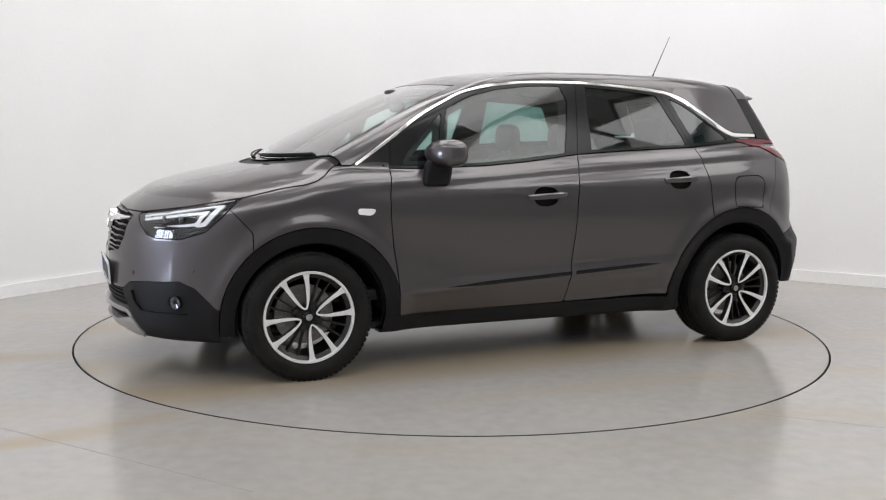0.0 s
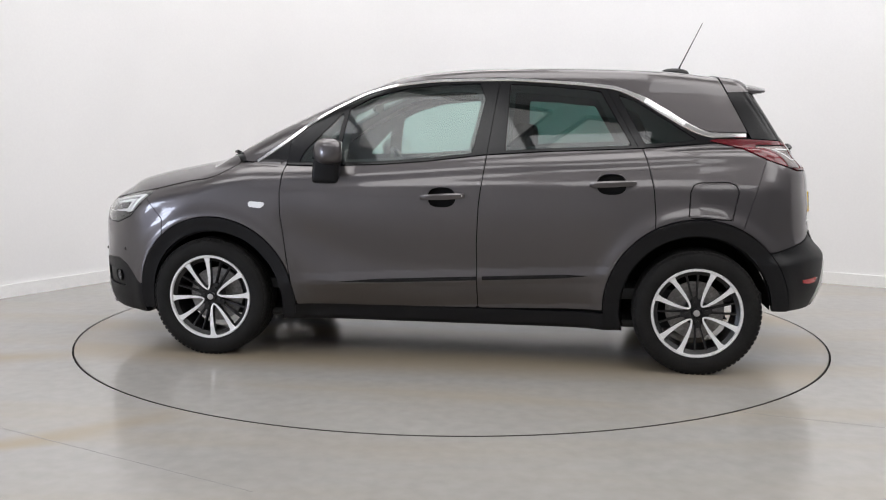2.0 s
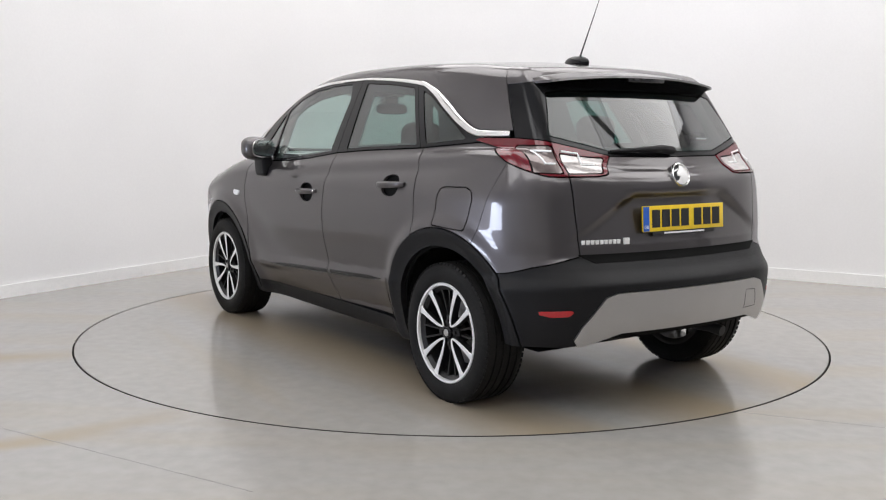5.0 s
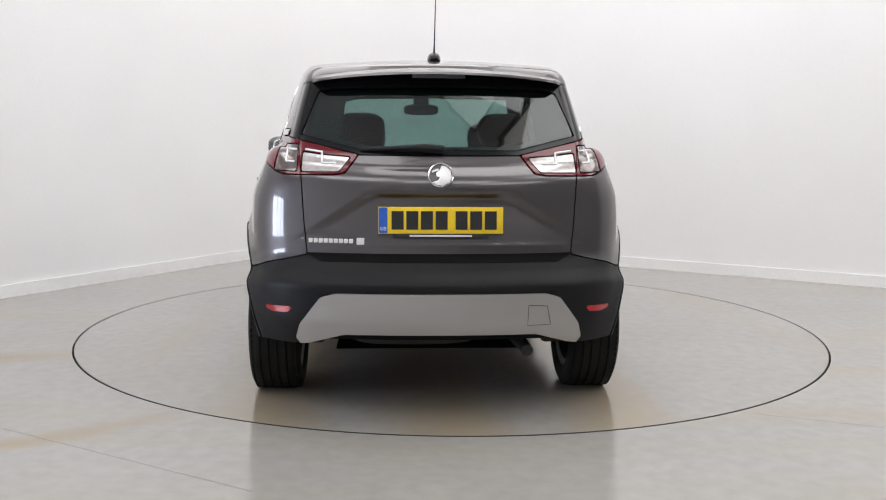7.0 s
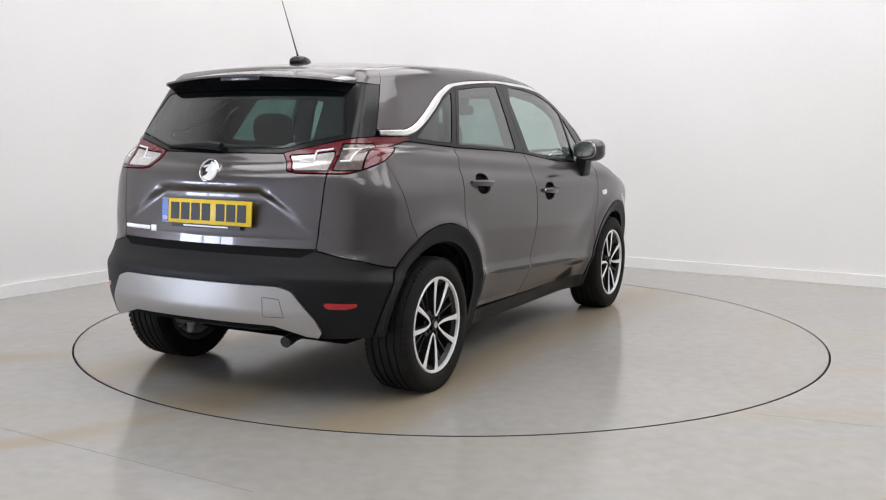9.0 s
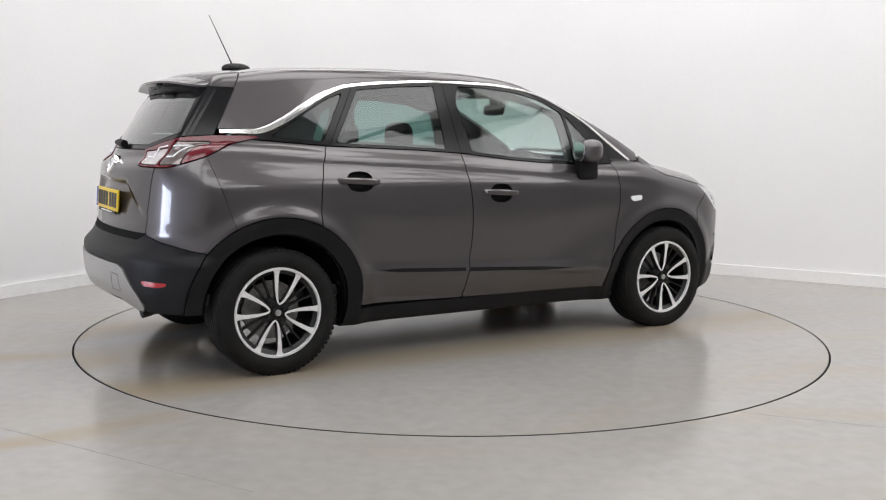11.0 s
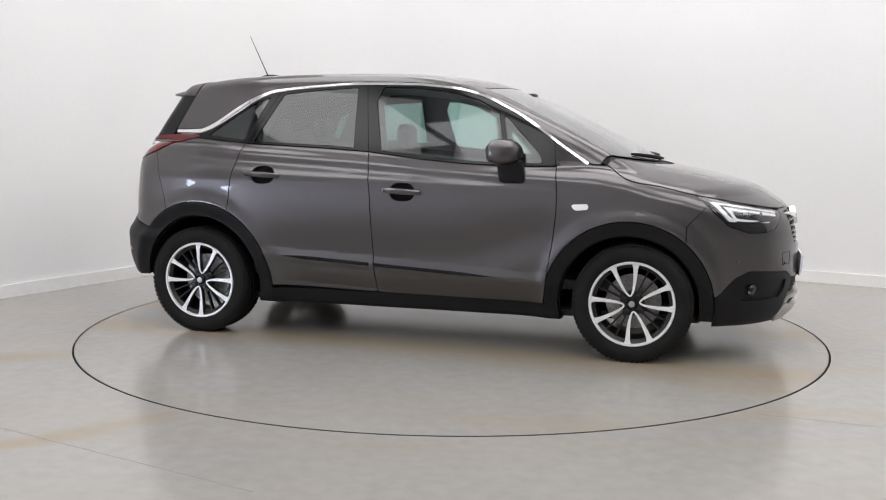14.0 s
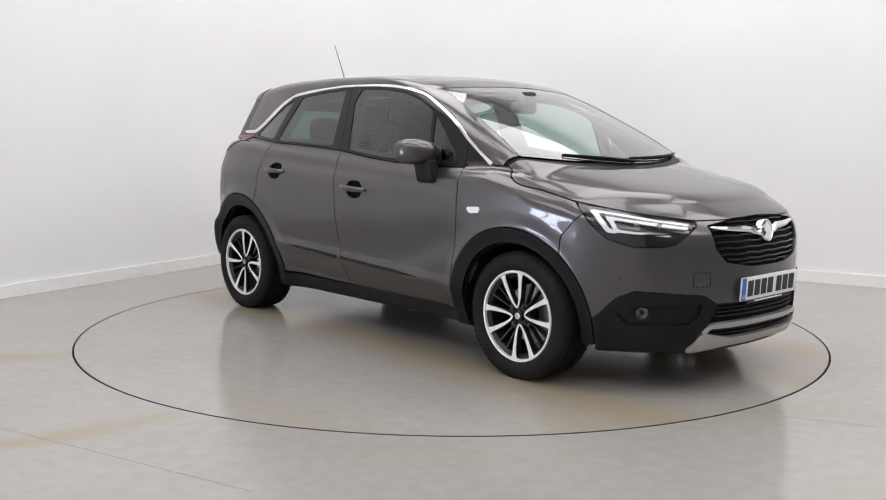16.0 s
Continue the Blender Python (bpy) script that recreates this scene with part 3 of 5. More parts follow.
GAP = 0.0028
ARCH_FRONT, ARCH_REAR = (1.165, 0.312), (-1.402, 0.335)
OUTER_FRONT, OUTER_REAR = disc(*ARCH_FRONT, 0.452), disc(*ARCH_REAR, 0.466)
INNER_FRONT, INNER_REAR = disc(*ARCH_FRONT, 0.378), disc(*ARCH_REAR, 0.384)
BELT = ([0.95, 0.75, 0.59, 0.233, -0.004, -0.318, -0.595, -1.111, -1.47], [1.058, 1.045, 1.043, 1.056, 1.075, 1.112, 1.130, 1.152, 1.182])
RAIL = ([0.95, 0.747, 0.60, 0.45, 0.30, 0.12, -0.09, -0.386, -0.658, -0.945, -1.078, -1.20, -1.322, -1.42, -1.47, -1.80],
        [1.058, 1.196, 1.301, 1.383, 1.449, 1.489, 1.508, 1.513, 1.501, 1.476, 1.436, 1.371, 1.295, 1.248, 1.236, 1.232])
FRONT_DOOR = outline([(0.757, 1.08), (0.765, 1.03), (0.780, 0.909), (0.778, 0.79), (0.760, 0.642), (0.737, 0.492), (0.72, 0.372), (0.706, 0.285), (-0.280, 0.295), (-0.280, 0.652), (-0.289, 0.859), (-0.322, 1.12), (-0.2, 1.2), (0.6, 1.2)])
REAR_DOOR = outline([(-0.322, 1.12), (-0.289, 0.859), (-0.280, 0.652), (-0.280, 0.295), (-0.94, 0.31), (-0.98, 0.48), (-1.187, 0.742), (-1.189, 0.808), (-1.176, 0.955), (-1.148, 1.072), (-1.10, 1.20), (-0.5, 1.3)])
HEADLAMP = outline([(0.505, 0.908), (0.717, 0.871), (0.870, 0.840), (1.062, 0.820), (1.058, 0.800), (0.965, 0.725), (0.900, 0.710), (0.762, 0.709), (0.635, 0.748), (0.56, 0.82)], "corner")
GRILLE = outline([(-0.2, 0.836), (0.0, 0.836), (0.2, 0.829), (0.388, 0.803), (0.378, 0.70), (0.318, 0.634), (0.15, 0.607), (-0.2, 0.603)], "end")
TAILGATE_EDGE = curve_through([0.60, 0.71, 0.825, 1.04, 1.19, 1.3], [0.55, 0.558, 0.57, 0.586, 0.60, 0.60])


def past(x):
    """Below 0 behind x."""
    return lambda p: p[:, 0] - x


def ahead_of(x):
    return lambda p: x - p[:, 0]


def above(z):
    return lambda p: z - p[:, 2]


def below(z):
    return lambda p: p[:, 2] - z


OVER_BELT, OVER_RAIL = over_line(*BELT), over_line(*RAIL)
IN_TAILGATE = both(past(-1.5), lambda p: p[:, 1] - TAILGATE_EDGE(p[:, 2]))
# the lamp cluster at the rear corner
TAIL_LAMP = both(outline([(0.343, 1.130), (0.597, 1.188), (0.66, 1.204), (0.9, 1.206), (0.9, 1.03), (0.728, 1.043), (0.45, 1.045), (0.40, 1.052)], "end"),
                 over_line([-2.2, -1.9, -1.736, -1.618, -1.43], [1.03, 1.045, 1.100, 1.155, 1.195]), past(-1.43))
BONNET_LINE = over_line([2.2, 1.93, 1.49, 1.307, 1.20, 1.144, 1.10, 1.05, 1.0], [0.826, 0.826, 0.910, 0.952, 0.968, 0.985, 1.01, 1.045, 1.08])
BONNET_BACK = lambda p: p[:, 0] - (1.345 - 0.56 * p[:, 1] ** 2)
SCREEN_BASE = lambda p: p[:, 0] - (1.285 - 0.50 * p[:, 1] ** 2)
SCREEN_SIDE = curve_through([1.0, 1.10, 1.27, 1.46, 1.52], [0.715, 0.692, 0.636, 0.552, 0.515])
SCREEN_TOP = lambda p: (0.375 - 0.25 * p[:, 1] ** 2) - p[:, 0]
BLACK_FRONT = lambda p: p[:, 2] - np.interp(p[:, 1], [0, 0.366, 0.436, 0.694, 0.739, 0.776, 0.82, 0.86], [0.440, 0.440, 0.482, 0.506, 0.474, 0.39, 0.30, 0.28])
BUMPER_SEAM = lambda p: (1.462 + (p[:, 2] - 0.743) * 0.9 * (p[:, 2] > 0.743)) - p[:, 0]
BLACK_REAR = lambda p: p[:, 2] - np.interp(p[:, 1], [0, 0.55, 0.741, 0.80, 0.86], [0.716, 0.716, 0.668, 0.640, 0.625])
UNDER_REAR = lambda p: np.interp(p[:, 1], [0, 0.42, 0.52, 0.62, 0.8], [0.385, 0.383, 0.350, 0.335, 0.335]) - p[:, 2]
GATE_LINE = lambda p: p[:, 0] - np.interp(p[:, 2], [1.18, 1.23, 1.54, 1.6], [-1.68, -1.655, -1.49, -1.46])
SPOILER_LINE = lambda p: p[:, 2] - (1.478 - 0.10 * p[:, 1] ** 2)
REAR_GLASS = lambda p: np.interp(p[:, 1], [0, 0.343, 0.631, 0.8], [1.126, 1.128, 1.198, 1.21]) - p[:, 2]



def oval(x, z, a, b, power=2.6):
    return lambda p: ((np.abs(p[:, 0] - x) / a) ** power + (np.abs(p[:, 2] - z) / b) ** power) ** (1 / power) * b - b


CUP_FRONT, CUP_REAR = oval(-0.095, 0.891, 0.074, 0.052), oval(-0.965, 0.970, 0.074, 0.052)
WHOLE = skin(0.013)


def cuts(mesh, *fields):
    for f in fields:
        mesh = cut(mesh, f)
    return mesh


def g(field):
    """The field drawn in by the shut gap."""
    return grown(field, -GAP)


def not_in(field):
    return without(field, GAP)


def build_shell():
    centre = cuts(window(WHOLE, 0.9, 2.2, 0.7, 1.3), g(BONNET_LINE), without(BONNET_BACK, GAP), not_in(HEADLAMP), not_in(GRILLE))
    panel("bonnet", centre, PAINT, car)
    screen = cuts(window(WHOLE, 0.2, 1.4, 0.95, 1.7), g(SCREEN_BASE), g(SCREEN_TOP), g(lambda p: p[:, 1] - SCREEN_SIDE(p[:, 2])))
    ob = panel("windscreen", screen, SCREEN, car, 0, -0.002, 0.004, "clear laminated windscreen")
    ob.visible_shadow = False
    cowl = cuts(window(WHOLE, 0.9, 1.45, 0.9, 1.3), without(SCREEN_BASE, 0.002), grown(BONNET_BACK, -0.001), BONNET_LINE)
    panel("scuttle", cowl, PLASTIC, car, 0, -0.012, 0.02)
    roof = cuts(window(WHOLE, -2.0, 1.2, 1.0, 1.7), without(GATE_LINE, GAP), grown(OVER_RAIL, -0.004),
                either(without(SCREEN_TOP, GAP), lambda p: SCREEN_SIDE(p[:, 2]) - p[:, 1] + GAP), SCREEN_BASE)
    panel("roof", roof, PAINT, car, 0, 0.0, 0.02)
    spoiler = cuts(window(WHOLE, -2.1, -1.3, 1.2, 1.7), g(GATE_LINE), without(SPOILER_LINE, 0.0))
    panel("roof_spoiler", spoiler, PAINT, car, 0, 0.004, 0.03)
    gate_glass = cuts(window(WHOLE, -2.1, -1.3, 1.0, 1.6), g(GATE_LINE), SPOILER_LINE, g(REAR_GLASS), not_in(TAIL_LAMP))
    pane_shape = outline([(-0.1, 1.148), (0.33, 1.150), (0.595, 1.215), (0.525, 1.40), (0.45, 1.415), (-0.1, 1.425)], "end")
    panel("tailgate_surround", cuts(gate_glass, not_in(pane_shape)), GLOSS_BLACK, car, 0, 0.0, 0.02, "gloss black surround of the rear window")
    panel("rear_window", cuts(gate_glass, g(pane_shape)), PRIVACY, car, 0, -0.002, 0.004, "dark tinted heated rear window")
    clear = outline([(-0.1, 1.185), (0.30, 1.188), (0.435, 1.215), (0.415, 1.385), (0.36, 1.398), (-0.1, 1.405)], "end")
    panel("tailgate_inner_trim", cuts(gate_glass, without(clear, 0.0)), TRIM, car, 0, -0.05, 0.01, "dark trim inside the rear window")
    tailgate = cuts(window(WHOLE, -2.3, -1.5, 0.6, 1.35), g(IN_TAILGATE), without(REAR_GLASS, GAP), not_in(TAIL_LAMP), without(BLACK_REAR, -0.012))
    panel("tailgate", tailgate, PAINT, car, label="dark grey tailgate with a recess for the number plate")
    skid_shape = outline([(-0.2, 0.568), (0.44, 0.566), (0.50, 0.548), (0.588, 0.43), (0.607, 0.365), (0.58, 0.33), (0.50, 0.358), (0.40, 0.388), (-0.2, 0.390)], "end")
    back = cuts(window(WHOLE, -2.3, -1.5, 0.1, 0.9), g(BLACK_REAR), not_in(OUTER_REAR), past(-1.62), UNDER_REAR)
    panel("rear_bumper", cuts(back, without(both(skid_shape, past(-1.9)), 0.001)), PLASTIC, car, label="black plastic rear bumper")
    panel("rear_skid_plate", cuts(back, past(-1.9), g(skid_shape)), SILVER, car, 0, 0.008, 0.02, "silver-painted rear skid plate")
    nose_part = cuts(window(WHOLE, 1.2, 2.3, 0.1, 1.0), g(BUMPER_SEAM), without(BONNET_LINE, GAP), not_in(OUTER_FRONT), not_in(HEADLAMP), not_in(GRILLE))
    panel("front_bumper", cuts(nose_part, without(BLACK_FRONT, GAP / 2)), PAINT, car, label="dark grey painted front bumper")
    black = cuts(nose_part, grown(BLACK_FRONT, -GAP / 2))
    intake = outline([(-0.2, 0.436), (0.36, 0.432), (0.405, 0.34), (0.38, 0.258), (0.25, 0.248), (-0.2, 0.245)], "end")
    pocket = both(outline([(0.44, 0.436), (0.70, 0.432), (0.735, 0.40), (0.70, 0.345), (0.50, 0.345), (0.455, 0.385)], "end"), ahead_of(1.6))
    panel("front_bumper_lower", cuts(black, without(intake, 0.001), not_in(pocket)), PLASTIC, car, label="black plastic lower bumper")
    for side in (1, -1):
        panel("fog_lamp_pocket", cuts(black, grown(pocket, 0.002)), PLASTIC, car, side, -0.016, 0.004)
    FRAME["intake"] = panel("lower_intake", cuts(black, grown(intake, 0.004)), SHUT_BLACK, car, 0, -0.03, 0.002)
    FRAME["grille"] = panel("grille_backing", cuts(window(WHOLE, 1.6, 2.3, 0.5, 0.95), grown(GRILLE, 0.004), without(BONNET_LINE, -0.004)), SHUT_BLACK, car, 0, -0.028, 0.002)

    wing = cuts(window(WHOLE, 0.6, 1.9, 0.15, 1.2, 0.3), without(BONNET_LINE, GAP), without(BUMPER_SEAM, GAP), not_in(OUTER_FRONT), not_in(FRONT_DOOR), not_in(HEADLAMP), without(OVER_RAIL, 0.004), ahead_of(0.70),
                either(lambda p: SCREEN_SIDE(p[:, 2]) - p[:, 1] + GAP, lambda p: p[:, 2] - 1.0), above(0.23))
    front_door = cuts(window(WHOLE, -0.5, 0.95, 0.2, 1.25, 0.4), g(FRONT_DOOR), without(OVER_BELT, 0.004), without(CUP_FRONT))
    rear_door = cuts(window(WHOLE, -1.4, -0.1, 0.2, 1.3, 0.4), g(REAR_DOOR), without(OVER_BELT, 0.004), not_in(OUTER_REAR), without(CUP_REAR))
    flap_shape = outline([(-1.352, 0.81), (-1.358, 0.94), (-1.372, 0.972), (-1.40, 0.984), (-1.545, 0.988), (-1.582, 0.972), (-1.596, 0.94), (-1.566, 0.80)])
    quarter = cuts(window(WHOLE, -2.2, -0.85, 0.2, 1.3, 0.4), not_in(REAR_DOOR), past(-0.95), without(OVER_BELT, 0.004), without(OVER_RAIL, 0.004), not_in(OUTER_REAR), without(BLACK_REAR, GAP), not_in(TAIL_LAMP),
                   without(IN_TAILGATE, GAP), without(both(GATE_LINE, above(1.2)), GAP))
    seam = lambda p: p[:, 0] - (-1.625 - 0.32 * (p[:, 2] - 0.76))
    sill = cuts(window(WHOLE, -1.2, 0.95, 0.1, 0.5, 0.3), below(0.292), not_in(INNER_FRONT), not_in(INNER_REAR), both(past(0.80), ahead_of(-1.05)))
    for side in (1, -1):
        panel("front_wing", wing, PAINT, car, side)
        DOOR["front", side] = panel("front_door", front_door, PAINT, car, side, label="dark grey front door")
        DOOR["rear", side] = panel("rear_door", rear_door, PAINT, car, side, label="dark grey rear door")
        panel("sill", sill, PLASTIC, car, side, 0.002)
        if side == 1:
            panel("rear_quarter", cuts(quarter, not_in(flap_shape), without(seam, 0.0012)), PAINT, car, side)
            panel("fuel_flap", cuts(quarter, g(flap_shape), without(seam, 0.0012)), PAINT, car, side)
        else:
            panel("rear_quarter", cuts(quarter, without(seam, 0.0012)), PAINT, car, side)
        panel("rear_corner", cuts(quarter, grown(seam, -0.0012)), PAINT, car, side)
        for outer, inner, name, lo in ((OUTER_FRONT, INNER_FRONT, "front_arch_cladding", 0.20), (OUTER_REAR, INNER_REAR, "rear_arch_cladding", 0.20)):
            near = window(WHOLE, 0.6, 1.75, 0.1, 0.9, 0.4) if "front" in name else window(WHOLE, -1.95, -0.8, 0.1, 0.95, 0.4)
            arch = cuts(near, g(outer), without(inner, 0.0), above(0.235), lambda p: np.where(p[:, 0] < -1.6, 0.335, 0.2) - p[:, 2], lambda p: 0.62 - p[:, 1])
            panel(name, arch, PLASTIC, car, side, 0.006, 0.05, "black plastic wheel-arch cladding")
        for which, cup, x0, x1 in (("front", CUP_FRONT, -0.3, 0.1), ("rear", CUP_REAR, -1.2, -0.7)):
            panel("handle_cup", cuts(window(WHOLE, x0, x1, 0.7, 1.1, 0.4), grown(cup, 0.004)), PAINT, DOOR[which, side], side, -0.025, 0.002)
        build_windows(side)
        build_tail_lamp(side)
        build_headlamp(side)
    # dark lining behind the panels, open at windows and wheel arches
    lining = skin(0.03, 0.022)
    glazing = either(both(OVER_BELT, without(OVER_RAIL)), both(lambda p: SCREEN_TOP(p), SCREEN_BASE, lambda p: p[:, 1] - SCREEN_SIDE(p[:, 2])), both(past(-1.5), REAR_GLASS, SPOILER_LINE))
    lining = cuts(lining, either(lambda p: 0.36 - p[:, 2], ahead_of(-1.62)), without(glazing, -0.01), without(both(INNER_FRONT, lambda p: 0.45 - p[:, 1]), -0.01), without(both(INNER_REAR, lambda p: 0.45 - p[:, 1]), -0.01))
    lower, upper = cuts(lining, below(1.15)), cuts(lining, above(1.15))
    for name, mesh, mat in (("inner_shell", lower, SHUT_BLACK), ("cabin_lining", upper, TRIM)):
        p, faces = mesh
        me = bpy.data.meshes.new(name)
        k = len(p)
        me.from_pydata(np.concatenate([p, p * [1, -1, 1]]).tolist(), [], list(faces) + [[i + k for i in f][::-1] for f in faces])
        me.polygons.foreach_set("use_smooth", [True] * len(me.polygons))
        me.materials.append(mat)
        ob = new(name, me)
        ob.parent = car


PANES = (("quarterlight", [(0.695, 1.060), (0.66, 1.125), (0.45, 1.338), (0.478, 1.20), (0.50, 1.062)], SIDE_GLASS),
         ("front_door_glass", [(0.425, 1.348), (0.30, 1.412), (0.12, 1.458), (-0.09, 1.480), (-0.27, 1.484), (-0.305, 1.40), (-0.245, 1.118), (-0.004, 1.092), (0.233, 1.072), (0.47, 1.060), (0.455, 1.20)], SIDE_GLASS),
         ("rear_door_glass", [(-0.43, 1.482), (-0.658, 1.470), (-0.90, 1.446), (-0.985, 1.30), (-1.065, 1.165), (-0.595, 1.145), (-0.415, 1.134)], PRIVACY),
         ("rear_quarter_glass", [(-0.985, 1.430), (-1.078, 1.395), (-1.20, 1.322), (-1.322, 1.246), (-1.40, 1.196), (-1.13, 1.172)], PRIVACY))


def build_windows(side):
    band = cuts(window(WHOLE, -1.7, 1.1, 0.95, 1.6, 0.4), g(OVER_BELT), without(OVER_RAIL, 0.003), ahead_of(-1.5))
    frame_mesh = band
    for name, shape, mat in PANES:
        inside = outline(shape)
        holder = DOOR["rear", side] if name == "rear_door_glass" else car if name == "rear_quarter_glass" else DOOR["front", side]
        ob = panel(name, cuts(band, g(inside)), mat, holder, side, -0.004, 0.004, "tinted side window glass")
        ob.visible_shadow = False
        frame_mesh = cuts(frame_mesh, without(inside, 0.0))
    openings = [grown(outline(shape), -0.028) for name, shape, mat in PANES[:3]] + [outline([(-1.02, 1.385), (-1.10, 1.34), (-1.17, 1.20), (-1.13, 1.185)])]
    trim = band
    for hole in openings:
        trim = cuts(trim, without(hole, 0.0))
    panel("window_inner_trim", trim, TRIM, car, side, -0.045, 0.01, "dark trim inside the window openings")
    cut_b, cut_c = (lambda p: p[:, 0] - (-0.322 - 0.14 * (p[:, 2] - 1.12))), (lambda p: p[:, 0] - (-1.10 + 0.56 * (p[:, 2] - 1.15)))
    cut_a = lambda p: p[:, 0] - (0.757 - 0.10 * (p[:, 2] - 1.05))
    panel("mirror_triangle", cuts(frame_mesh, without(cut_a, 0.0015)), GLOSS_BLACK, car, side, 0, 0.01)
    panel("front_window_frame", cuts(frame_mesh, grown(cut_a, -0.0015), without(cut_b, 0.0015)), GLOSS_BLACK, DOOR["front", side], side, 0, 0.016)
    panel("rear_window_frame", cuts(frame_mesh, grown(cut_b, -0.0015), without(cut_c, 0.0015)), GLOSS_BLACK, DOOR["rear", side], side, 0, 0.016)
    panel("quarter_window_frame", cuts(frame_mesh, grown(cut_c, -0.0015)), GLOSS_BLACK, car, side, 0, 0.016)


def build_tail_lamp(side):
    near = cuts(window(WHOLE, -2.2, -1.35, 0.95, 1.3, 0.2), g(TAIL_LAMP))
    split = lambda p: p[:, 1] - TAILGATE_EDGE(p[:, 2])
    inner_lens = outline([(0.375, 1.119), (0.50, 1.128), (0.584, 1.140), (0.586, 1.056), (0.425, 1.056)], "end")
    outer_lens = both(outline([(0.603, 1.172), (0.690, 1.172), (0.708, 1.060), (0.603, 1.056)], "end"), past(-1.69))
    a = cuts(near, grown(split, -0.0015))
    LAMP["inner", side] = panel("tail_lamp_inner", cuts(a, not_in(inner_lens)), LENS_RED, car, side, 0.004, 0.02, "red lamp rim on the tailgate")
    panel("reversing_lens", cuts(a, g(inner_lens)), LENS_PALE, LAMP["inner", side], side, 0.002, 0.01, "clear smoked lens")
    b = cuts(near, without(split, 0.0015))
    LAMP["outer", side] = panel("tail_lamp_outer", cuts(b, not_in(outer_lens)), LENS_RED, car, side, 0.004, 0.02, "dark red wrap-round tail lamp")
    panel("indicator_lens", cuts(b, g(outer_lens)), LENS_CLEAR, LAMP["outer", side], side, 0.002, 0.01, "clear smoked lens")


def build_headlamp(side):
    near = cuts(window(WHOLE, 1.3, 2.2, 0.6, 1.0, 0.2), g(HEADLAMP))
    LAMP["head", side] = panel("headlamp_housing", near, LAMP_DARK, car, side, -0.035, 0.002, "dark headlamp housing")
    hook = outline([(0.566, 0.884), (0.80, 0.850), (1.038, 0.816), (1.033, 0.809), (0.80, 0.840), (0.605, 0.871), (0.652, 0.795), (0.690, 0.784), (0.690, 0.768), (0.637, 0.776)], "corner")
    panel("daytime_light", cuts(near, hook), LAMP_WHITE, LAMP["head", side], side, -0.012, 0.012, "white hooked daytime light guide")
    inner = outline([(0.632, 0.856), (0.80, 0.834), (1.03, 0.805), (1.02, 0.795), (0.80, 0.821), (0.672, 0.837), (0.692, 0.792), (0.94, 0.765), (0.94, 0.758), (0.675, 0.778), (0.658, 0.820)], "corner")
    panel("inner_light_guide", cuts(near, inner), LAMP_WHITE, LAMP["head", side], side, -0.016, 0.010, "second white guide inside the first")
    ob = panel("headlamp_lens", near, LENS, LAMP["head", side], side, -0.001, 0.02, "clear headlamp lens")
    ob.visible_shadow = False


build_shell()


def build_chrome(side):
    xs = np.linspace(0.93, -1.64, 150)
    zs = curve_through(RAIL[0][::-1], RAIL[1][::-1])(xs)
    width = np.interp(xs, [-1.64, -1.45, -1.2, -1.0, -0.6, 0.93], [0.012, 0.014, 0.019, 0.011, 0.0085, 0.0095])
    p = settle(np.stack([xs, 0 * xs + 0.75, zs - width], 1), 0, 1)
    # meet the skin straight in from the side
    for _ in range(12):
        f = car_form(xs, p[:, 1], zs - width)
        p[:, 1] -= f
    p[:, 0], p[:, 2] = xs, zs - width
    n = car_normal(p)
    n /= np.linalg.norm(n, axis=1)[:, None]
    d = np.gradient(p, axis=0)
    d /= np.linalg.norm(d, axis=1)[:, None]
    s = np.cross(d, n)
    bm = bmesh.new()
    shape = [(-1, -0.003), (-1, 0.003), (-0.7, 0.0065), (0.7, 0.0065), (1, 0.003), (1, -0.003)]
    rows = [[bm.verts.new(Vector(p[i] + s[i] * width[i] * a + n[i] * b) * 1.0) for a, b in shape] for i in range(len(p))]
    for r0, r1 in zip(rows, rows[1:]):
        for k in range(len(shape) - 1):
            bm.faces.new((r0[k], r0[k + 1], r1[k + 1], r1[k]))
    bm.faces.new(rows[0])
    bm.faces.new(rows[-1])
    if side == -1:
        for v in bm.verts:
            v.co.y = -v.co.y
    bmesh.ops.recalc_face_normals(bm, faces=bm.faces[:])
    part("window_chrome", bm, CHROME, car, "bright chrome strip over the side windows")


for side in (1, -1):
    build_chrome(side)


